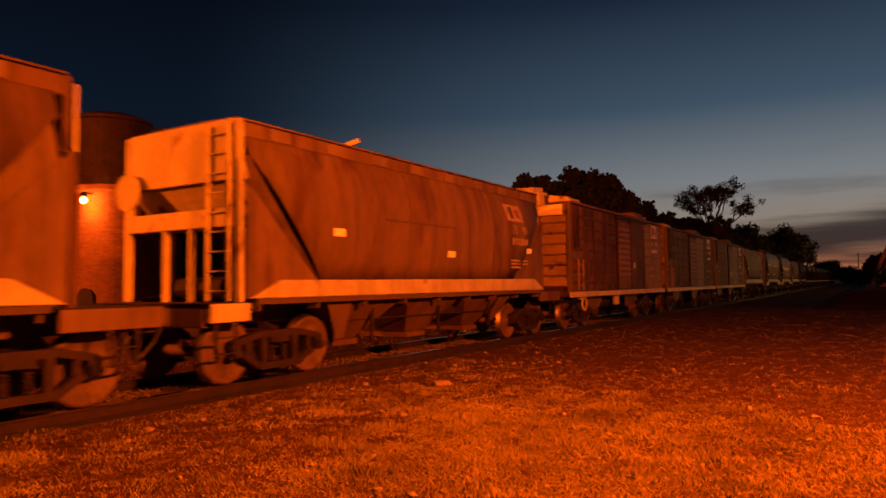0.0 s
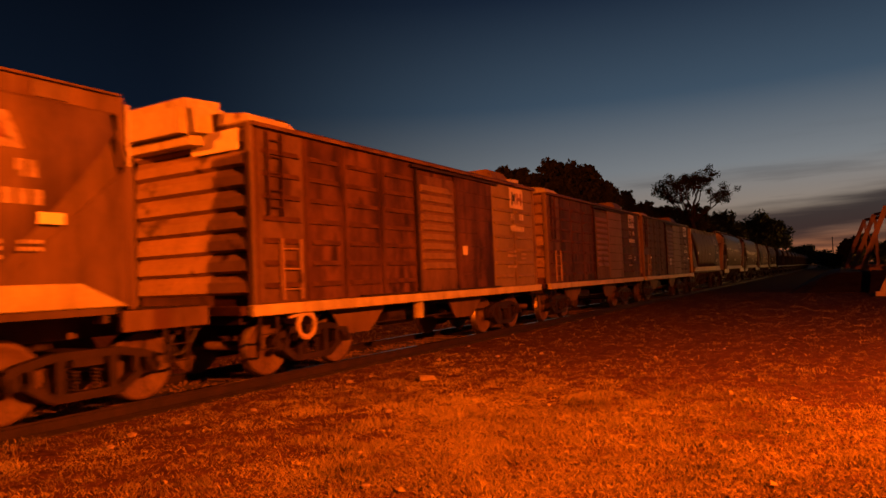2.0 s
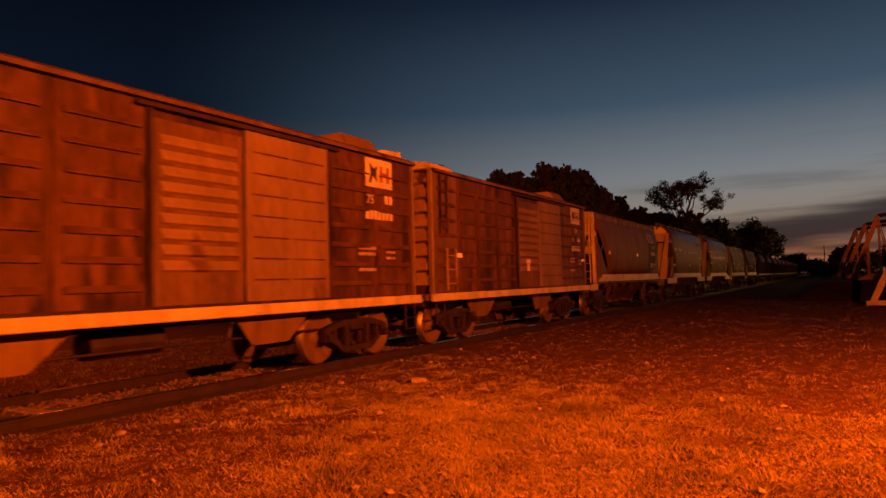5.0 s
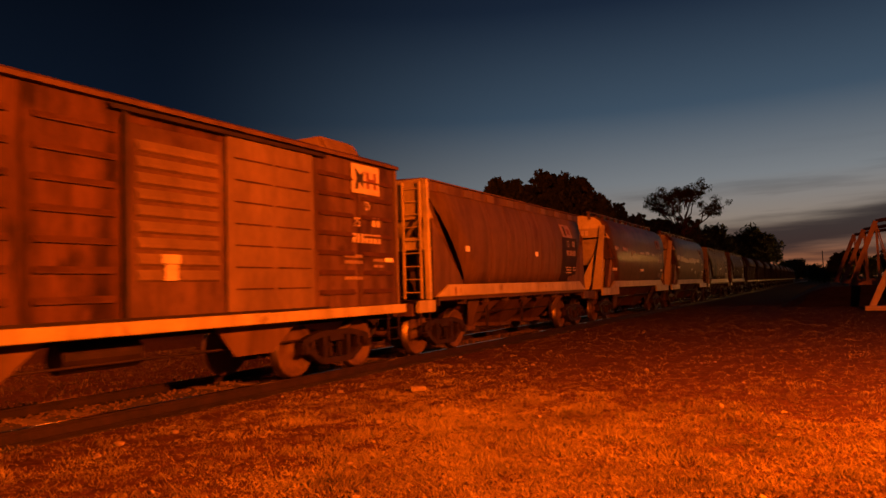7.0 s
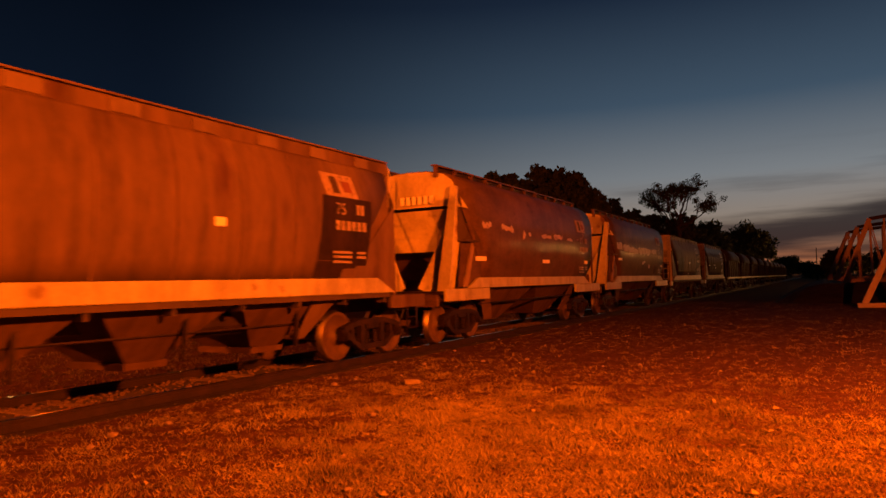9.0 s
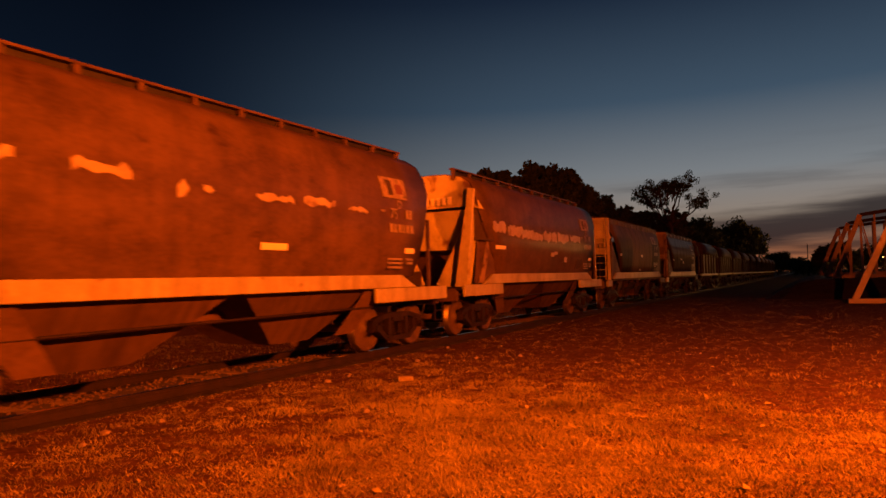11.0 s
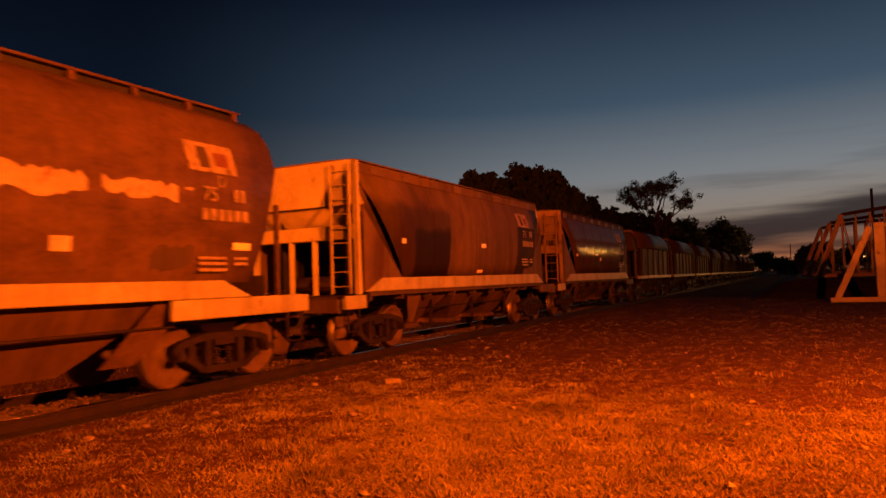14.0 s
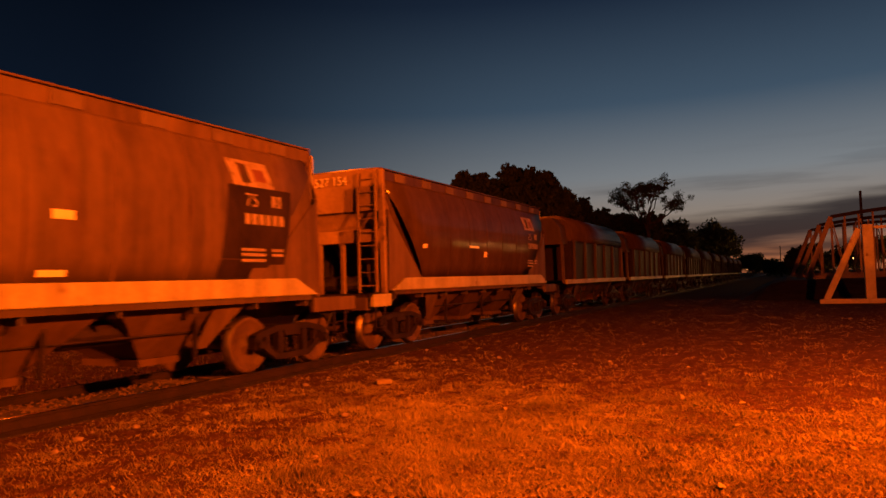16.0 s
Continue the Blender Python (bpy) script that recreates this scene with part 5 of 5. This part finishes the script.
def leaf_cloud(rnd, verts, faces, c, r, count, leaf, flat=1.0):
    for _ in range(count):
        off = Vector((rnd.gauss(0, 1), rnd.gauss(0, 1), rnd.gauss(0, 1))).normalized() * r * rnd.random() ** 0.45
        off.z *= flat
        p = c + off
        u = Vector((rnd.gauss(0, 1), rnd.gauss(0, 1), rnd.gauss(0, 1))).normalized()
        w = u.orthogonal().normalized()
        l = leaf * rnd.uniform(0.6, 1.3)
        i = len(verts)
        verts.extend([p - u * l, p + w * l * 0.5, p + u * l, p - w * l * 0.5])
        faces.append((i, i + 1, i + 2, i + 3))


def crown_part(t, verts, faces):
    me = bpy.data.meshes.new("crown")
    me.from_pydata(verts, [], faces)
    me.materials.append(M_LEAF)
    new("crown", me).parent = t


def bent_branch(b, rnd, a, c, r0, r1, sag=0.12, segs=5, sides=6):
    """A branch from a to c that bows and wavers on its way."""
    a, c = Vector(a), Vector(c)
    d = c - a
    p = a
    for k in range(1, segs + 1):
        u = k / segs
        q = a + d * u + Vector((rnd.gauss(0, 0.03), rnd.gauss(0, 0.03), rnd.gauss(0, 0.02) - sag * math.sin(math.pi * u))) * d.length * (0 if k == segs else 1)
        tube(b, p, q, r0 + (r1 - r0) * (k - 1) / segs, r0 + (r1 - r0) * u, sides)
        p = q


def full_tree(label, az, dist, lobes, seed, clumps=120, leaves=62, leaf=0.2):
    """A dense crown: lobes of (across, height, radius, half height), each a shell of leafy clumps on limbs round a leafy core."""
    rnd = random.Random(seed)
    t = thing("tree", label, "tree")
    t.location = at(az, dist)
    across = Vector((math.cos(radians(az)), -math.sin(radians(az)), 0))
    verts, faces = [], []
    b = B()
    low = min(h - hz for _, h, _, hz in lobes)
    tube(b, (0, 0, -0.3), (0, 0, low * 0.8), 0.36, 0.28, 10)
    for s, h, r, hz in lobes:
        c = across * s + Vector((0, 0, h))
        bent_branch(b, rnd, (0, 0, low * 0.7), c, 0.24, 0.08)
        for k in range(clumps):
            n = Vector((rnd.gauss(0, 1), rnd.gauss(0, 1), rnd.gauss(0.25, 1))).normalized()
            k_out = rnd.uniform(0.72, 1.0)
            p = c + Vector((n.x * r, n.y * r, n.z * hz)) * k_out
            leaf_cloud(rnd, verts, faces, p, r * rnd.uniform(0.08, 0.22), leaves, leaf, 0.8)
            if k % 5 == 0:
                bent_branch(b, rnd, c, p, 0.07, 0.02, segs=3, sides=4)
        for _ in range(leaves * 16):
            n = Vector((rnd.gauss(0, 1), rnd.gauss(0, 1), rnd.gauss(0, 1))).normalized() * rnd.random() ** 0.4 * 0.82
            leaf_cloud(rnd, verts, faces, c + Vector((n.x * r, n.y * r, n.z * hz)), 0.05, 1, leaf * 1.6)
    part("trunk", b, M_BARK, t)
    crown_part(t, verts, faces)


def umbrella_tree(label, az, dist, fork, height, radius, seed):
    """A tall stem that forks into wide crooked limbs under a thin flat-domed crown with gaps."""
    rnd = random.Random(seed)
    t = thing("tree", label, "tree")
    t.location = at(az, dist)
    b = B()
    verts, faces = [], []
    bent_branch(b, rnd, (0, 0, -0.3), (0.2, 0, fork), 0.30, 0.22, 0.0, 5, 8)
    for k in range(11):
        a = k * 2.4 + rnd.uniform(-0.3, 0.3)
        out = radius * (0.35 + 0.6 * ((k * 0.618) % 1.0))
        top = height - (height - fork) * 0.55 * (out / radius) ** 2 - rnd.uniform(0.2, 0.6)
        end = Vector((math.cos(a) * out, math.sin(a) * out, top))
        bent_branch(b, rnd, (0.2, 0, fork - rnd.uniform(0, 0.7)), end, 0.11, 0.04, 0.12, 6, 6)
        for _ in range(13):
            e = end + Vector((rnd.gauss(0, 0.85), rnd.gauss(0, 0.85), rnd.gauss(0.0, 0.45)))
            bent_branch(b, rnd, end.lerp(Vector((0, 0, fork)), rnd.uniform(0, 0.45)), e, 0.05, 0.018, 0.05, 3, 4)
            leaf_cloud(rnd, verts, faces, e, rnd.uniform(0.3, 0.7), 52, 0.11, 0.65)
    part("trunk", b, M_BARK, t)
    crown_part(t, verts, faces)


def build_trees():
    full_tree("large dense dark tree behind the train", -19.4, 62, ((-0.9, 8.9, 2.7, 3.1), (1.0, 8.4, 2.7, 2.9), (2.7, 6.9, 2.3, 2.6), (-2.2, 7.6, 1.9, 2.7)), 11)
    full_tree("dense dark tree behind the train", -24.0, 60, ((-0.6, 8.5, 1.9, 2.7), (1.0, 8.3, 1.9, 2.6), (-1.7, 7.2, 1.6, 2.2)), 12)
    full_tree("slender dark leafy tree on the skyline", -14.7, 70, ((0, 7.6, 1.1, 2.4), (1.3, 7.0, 1.1, 1.7), (-1.0, 6.6, 1.0, 1.6)), 13, 26, 42, 0.16)
    umbrella_tree("airy flat-topped tree with crooked bare limbs", -10.0, 82, 7.4, 12.4, 4.2, 14)
    full_tree("low leafy tree under the airy one", -12.6, 84, ((-0.8, 7.4, 1.8, 2.3), (1.6, 7.2, 2.0, 2.3), (4.2, 6.9, 2.2, 2.5)), 15, 34, 40, 0.2)
    for k, (az, dist, h, r) in enumerate(((-7.6, 120, 10.0, 4.6), (-5.7, 140, 11.4, 5.0), (-4.3, 140, 11.0, 3.4), (-9.0, 110, 8.6, 4.5), (-2.3, 260, 7.5, 5.0), (-1.0, 280, 5.5, 6.0), (1.3, 120, 5.6, 2.4), (0.1, 230, 4.4, 6.0), (3.0, 200, 5.5, 8.0), (6.0, 150, 6.5, 7.0))):
        tree("tree", "distant dark tree on the skyline", at(az, dist), h, r, 7000, 0.36, 30 + k, 1.3, 0.6, 0.1)
    full_tree("low dark bushy tree behind the train", -47.0, 45, ((0, 3.6, 2.2, 2.6), (2.3, 3.0, 1.9, 2.3), (-2.0, 2.8, 1.8, 2.4)), 52, 34, 40, 0.2)
    full_tree("low dark bushy tree behind the train", -52.2, 47, ((0, 3.4, 2.0, 2.7), (1.9, 3.2, 1.9, 2.5), (-1.9, 3.0, 1.9, 2.6), (0, 1.4, 2.6, 1.4)), 54, 34, 40, 0.2)
    full_tree("low dark bushy tree behind the train", -40.5, 48, ((0, 3.2, 2.4, 2.3), (2.6, 2.8, 2.0, 2.2), (-2.4, 2.8, 2.0, 2.2)), 53, 34, 40, 0.2)
    tree("tree", "dark tree behind the brick tower", at(-55.0, 44), 11.4, 1.0, 3000, 0.2, 50, 1.1)
    full_tree("tall dark leafy tree by the street light", -63.0, 65, ((0, 6.6, 3.3, 4.2), (3.2, 5.9, 2.8, 3.8), (-3.2, 6.2, 3.0, 4.0), (0.5, 2.6, 4.2, 2.4)), 51, 60, 50, 0.24)


def brick_material():
    m = bpy.data.materials.new("tower_brick")
    m.use_nodes = True
    t = m.node_tree
    bsdf = t.nodes["Principled BSDF"]
    tc, sep = t.nodes.new("ShaderNodeTexCoord"), t.nodes.new("ShaderNodeSeparateXYZ")
    t.links.new(tc.outputs["Object"], sep.inputs[0])
    around = math_node(t, "MULTIPLY", math_node(t, "ARCTAN2", sep.outputs["Y"], sep.outputs["X"]), 1.3)
    com = t.nodes.new("ShaderNodeCombineXYZ")
    t.links.new(around, com.inputs[0])
    t.links.new(sep.outputs["Z"], com.inputs[1])
    br = t.nodes.new("ShaderNodeTexBrick")
    t.links.new(com.outputs[0], br.inputs["Vector"])
    br.inputs["Color1"].default_value, br.inputs["Color2"].default_value, br.inputs["Mortar"].default_value = (0.34, 0.15, 0.08, 1), (0.2, 0.08, 0.045, 1), (0.3, 0.26, 0.2, 1)
    for key, v in (("Scale", 1.0), ("Mortar Size", 0.008), ("Brick Width", 0.25), ("Row Height", 0.085)):
        br.inputs[key].default_value = v
    n = t.nodes.new("ShaderNodeTexNoise")
    n.inputs["Scale"].default_value = 3.0
    t.links.new(tc.outputs["Object"], n.inputs["Vector"])
    t.links.new(mix_color(t, math_node(t, "MULTIPLY", n.outputs[0], 0.7), br.outputs[0], (0.12, 0.06, 0.035)), bsdf.inputs["Base Color"])
    bsdf.inputs["Roughness"].default_value = 0.9
    bump = t.nodes.new("ShaderNodeBump")
    bump.inputs["Strength"].default_value, bump.inputs["Distance"].default_value = 0.8, 0.02
    t.links.new(math_node(t, "SUBTRACT", n.outputs[0], br.outputs["Fac"]), bump.inputs["Height"])
    t.links.new(bump.outputs[0], bsdf.inputs["Normal"])
    return m


def build_tower():
    tower = thing("brick_tower", "round brick water tower with arched doorway and dark tank", "tower")
    tower.location = at(-57.6, 30)
    b = B()
    n = 40
    rings = [[b.verts.new((r * math.cos(k * math.tau / n), r * math.sin(k * math.tau / n), z)) for k in range(n)] for r, z in ((1.34, -0.3), (1.34, 0.3), (1.28, 0.34), (1.24, 5.3), (1.36, 5.4), (1.36, 5.6))]
    for a, c in zip(rings, rings[1:]):
        for k in range(n):
            b.faces.new((a[k], a[(k + 1) % n], c[(k + 1) % n], c[k]))
    b.faces.new(rings[-1])
    part("shaft", b, brick_material(), tower, "weathered red brick shaft")
    b = B()
    rings = [[b.verts.new((r * math.cos(k * math.tau / n), r * math.sin(k * math.tau / n), z)) for k in range(n)] for r, z in ((1.3, 5.6), (1.42, 5.9), (1.48, 8.1), (1.54, 8.14), (1.54, 8.26), (0.9, 8.5), (0.1, 8.62))]
    for a, c in zip(rings, rings[1:]):
        for k in range(n):
            b.faces.new((a[k], a[(k + 1) % n], c[(k + 1) % n], c[k]))
    b.faces.new(rings[-1])
    part("tank", b, M_STEEL, tower, "dark riveted tank")
    # doorway on the lit side
    a = math.atan2(-1.0, 0.35)
    b = B()
    outline = [(-0.35, 0), (0.35, 0)] + [(0.35 * math.cos(k * math.pi / 8), 1.15 + 0.35 * math.sin(k * math.pi / 8)) for k in range(9)]
    pts = [(x, -1.335, z - 0.19) for x, z in outline]
    plate(b, pts, 0.05)
    ob = part("door", b, M_BLACK, tower, "dark arched doorway")
    ob.matrix_basis = pose(0, 0, 0.35, 0, 0, math.degrees(a) + 90)
    light = thing("wall_lamp", "lit sodium wall lamp on a bracket by the brick tower", "lamp")
    light.location = (-24.58, 14.5, 4.73)
    b = B()
    bmesh.ops.create_uvsphere(b, u_segments=14, v_segments=8, radius=0.12)
    part("bulb", b, M_BULB, light, "glowing sodium bulb")
    b = B()
    tube(b, (-0.25, 0.55, 0.3), (0, 0.02, 0.3), 0.03, n=8)
    tube(b, (0, 0, 0.16), (0, 0, 0.32), 0.16, 0.05, 12)
    part("bracket", b, M_STEEL, light)
    fence = thing("low_railing", "low pale railing by the tower door", "railing")
    fence.location = (-24.0, 14.2, -0.19)
    for x in (-0.9, -0.1, 0.7):
        b = B()
        tube(b, (x, 0, 0), (x, 0, 1.0), 0.035, n=8)
        part("post", b, M_TRUSS, fence)
    b = B()
    tube(b, (-2.2, 0, 0.85), (0.7, 0, 0.9), 0.025, n=6)
    part("rail", b, M_TRUSS, fence)


def build_truss():
    frame_ = thing("braced_frame", "white painted steel post with a diagonal brace on a base beam", "steel frame")
    frame_.location = (0, 36.8, -0.19)
    b = B()
    box(b, 1.4, 6.2, -0.2, 0.25, 0, 0.22)
    part("base_beam", bevelled(b, 0.02), M_FRAME, frame_)
    b = B()
    beam(b, (1.68, 0, 0.2), (3.12, 0, 3.45), 0.24, 0.2, (0, 1, 0))
    part("diagonal_brace", bevelled(b, 0.02), M_FRAME, frame_)
    b = B()
    beam(b, (1.82, 0.16, 0.2), (3.2, 0.16, 3.3), 0.08, 0.1, (0, 1, 0))
    part("diagonal_brace", bevelled(b, 0.01), M_FRAME, frame_)
    b = B()
    box(b, 3.27, 3.68, -0.2, 0.2, 0.22, 3.62)
    part("post", bevelled(b, 0.02), M_FRAME, frame_)
    b = B()
    box(b, 3.68, 6.2, -0.05, 0.1, 3.42, 3.55)
    part("top_rail", b, M_FRAME, frame_)
    b = B()
    tube(b, (5.95, 0, 0.2), (5.95, 0, 3.5), 0.06, n=8)
    part("post", b, M_FRAME, frame_)
    # low earth bank that carries the bridge
    b = B()
    prof = [(41.5, -0.4), (44.6, 0.86), (64, 1.0), (70, -0.4)]
    xs = [-3.5 + 0.9 * i for i in range(24)]
    rows = []
    for i, x in enumerate(xs):
        e = min(1.0, i / 4.0, (23 - i) / 4.0)
        e = e * e * (3 - 2 * e)
        rows.append([b.verts.new((x, y, -0.4 + (z + 0.4) * e + 0.08 * noise.noise((x * 0.8, y * 0.8, 2)))) for y, z in prof])
    for r0, r1 in zip(rows, rows[1:]):
        for j in range(3):
            b.faces.new((r0[j], r1[j], r1[j + 1], r0[j + 1]))
    bank = new("earth_bank", finish(b, "earth_bank", M_BALLAST))
    tagged(bank, "low dark earth bank under the truss bridge", "bank", kind="structure")
    bridge = thing("truss_bridge", "small pale steel truss bridge with arched top chord", "bridge")
    for y, x0, low in ((46, 1.2, 0.9), (52, 0.85, 0.95), (58, 0.5, 1.0)):
        b = B()
        beam(b, (x0 - 0.15, y, low + 0.08), (x0 + 11, y, low + 0.08), 0.22, 0.2)
        part("bottom_chord", b, M_TRUSS, bridge)
        top = []
        for k in range(13):
            u = k / 12
            top.append((x0 + 1.35 + 8.4 * u, y, 4.5 + 0.35 * math.sin(math.pi * u) - (0.0 if y == 46 else 0.1)))
        b = B()
        for p, q in zip(top, top[1:]):
            beam(b, p, q, 0.2, 0.2)
        part("top_chord", b, M_STEEL, bridge, "dark arched top chord")
        b = B()
        beam(b, (x0, y, low + 0.1), top[0], 0.26, 0.24, (0, 1, 0))
        part("end_post", b, M_TRUSS, bridge)
        b = B()
        beam(b, (x0 + 11, y, low + 0.1), top[-1], 0.22, 0.2, (0, 1, 0))
        part("end_post", b, M_TRUSS, bridge)
        for k in range(13):
            p = top[k]
            b = B()
            beam(b, (p[0], y, low + 0.1), p, 0.1, 0.12)
            part("vertical", b, M_TRUSS, bridge)
            if k < 12 and k % 2 == 0 and y != 52:
                b = B()
                beam(b, (top[k + 1][0], y, low + 0.1), p, 0.06, 0.06)
                part("diagonal", b, M_TRUSS, bridge)
    pole = thing("utility_pole", "slim dark utility pole on the skyline", "pole")
    pole.location = at(5.1, 72)
    b = B()
    tube(b, (0, 0, -0.3), (0, 0, 8.6), 0.14, 0.11, 8)
    part("shaft", b, M_BARK, pole)
    pole2 = copy_thing(pole, Matrix.Translation(at(-0.25, 210)))
    town = [(8.4 + 1.15 * k + 0.5 * math.sin(k * 2.3), 130 + 17 * ((k * 5) % 4), 5.2 + 1.6 * math.sin(k * 1.7), M_TOWN, 0.3) for k in range(12)]
    for az, dist, z, m, r in (*town, (0.3, 130, 2.55, M_FARRED, 0.12), (4.43, 75, 2.4, M_FARLIGHT, 0.05), (-61.4, 58, 4.5, M_BULB, 0.1), (-50.15, 38, 1.48, M_BULB, 0.09), (-61.6, 66, 2.2, M_FARLIGHT, 0.12), (-2.6, 240, 2.4, M_FARLIGHT, 0.035)):
        far = thing("distant_lamp", "small distant lit lamp on a pole", "lamp", "distant lamps")
        far.location = at(az, dist, -0.19)
        b = B()
        bmesh.ops.create_uvsphere(b, u_segments=10, v_segments=6, radius=r, matrix=Matrix.Translation((0, 0, z + 0.19)))
        part("bulb", b, m, far)
        b = B()
        tube(b, (0, 0, 0), (0, 0, z + 0.1), 0.05, n=6)
        part("pole", b, M_BARK, far)


def build_litter():
    rnd = random.Random(21)
    b = B()
    box(b, -0.12, 0.12, -0.055, 0.055, 0, 0.075)
    bevelled(b, 0.008)
    brick = new("brick", finish(b, "brick", M_STONE))
    brick.matrix_basis = pose(-5.84, 9.42, ground_height(-5.84, 9.42) - 0.005, 2, 3, 38)
    tagged(brick, "pale loose brick lying in the grass", "brick")
    meshes = []
    for k in range(4):
        b = B()
        bmesh.ops.create_icosphere(b, subdivisions=1, radius=1)
        for v in b.verts:
            v.co *= rnd.uniform(0.75, 1.15)
            v.co.z *= 0.6
        meshes.append(finish(b, "stone", M_STONE))
    spots = [(-5.3, 13.0, 0.06), (-4.85, 6.9, 0.05), (-6.9, 5.6, 0.05), (-6.7, 6.5, 0.05), (-6.95, 4.9, 0.06), (-7.0, 8.9, 0.06), (-6.6, 4.4, 0.05), (-4.0, 5.2, 0.045), (-3.3, 4.35, 0.04), (-6.0, 12.4, 0.05), (-6.9, 11.6, 0.06)]
    spots += [(rnd.uniform(-7.3, -1), rnd.uniform(4, 17), rnd.uniform(0.015, 0.035)) for _ in range(30)]
    spots += [(TRACK_X + rnd.choice((-1, 1)) * rnd.uniform(1.2, 1.9), rnd.uniform(3, 24), rnd.uniform(0.02, 0.05)) for _ in range(25)]
    for x, y, r in spots:
        ob = new("stone", rnd.choice(meshes))
        z = -0.15 if abs(x - TRACK_X) < 1.7 else ground_height(x, y)
        ob.matrix_basis = pose(x, y, z + r * 0.25, 0, 0, rnd.uniform(0, 360)) @ Matrix.Scale(r, 4)
        tagged(ob, "small pale stone lying on the dry ground", "stone", "scattered stones")
    # dead leaves
    b = B()
    plate(b, [(-0.035, 0, 0), (0, -0.022, 0.006), (0.04, 0, 0.0), (0, 0.022, 0.01)], 0.002)
    leaf = finish(b, "dead_leaf", M_GRASS)
    for _ in range(120):
        x, y = rnd.uniform(-7.2, 3), rnd.uniform(3, 14)
        ob = new("dead_leaf", leaf)
        ob.matrix_basis = pose(x, y, ground_height(x, y) + 0.02, rnd.uniform(-25, 25), rnd.uniform(-25, 25), rnd.uniform(0, 360)) @ Matrix.Scale(rnd.uniform(0.7, 1.5), 4)
        tagged(ob, "curled dry leaf lying on the ground", "leaf", "fallen leaves")


build_trees()
build_tower()
build_truss()
build_litter()

def motions():
    for car, front in TRAIN:
        walk(car, [(k, pose(TRACK_X, front - travelled(k), 0)) for k in range(17)])
    spins = []
    for k in range(161):
        spins.append((k / 10, math.degrees(travelled(k / 10) / WHEEL_R) % 360))
    for ws in WHEELSETS:
        y = ws.location.y
        walk(ws, [(t, pose(0, y, 0.46, a, 0, 0)) for t, a in spins])


motions()
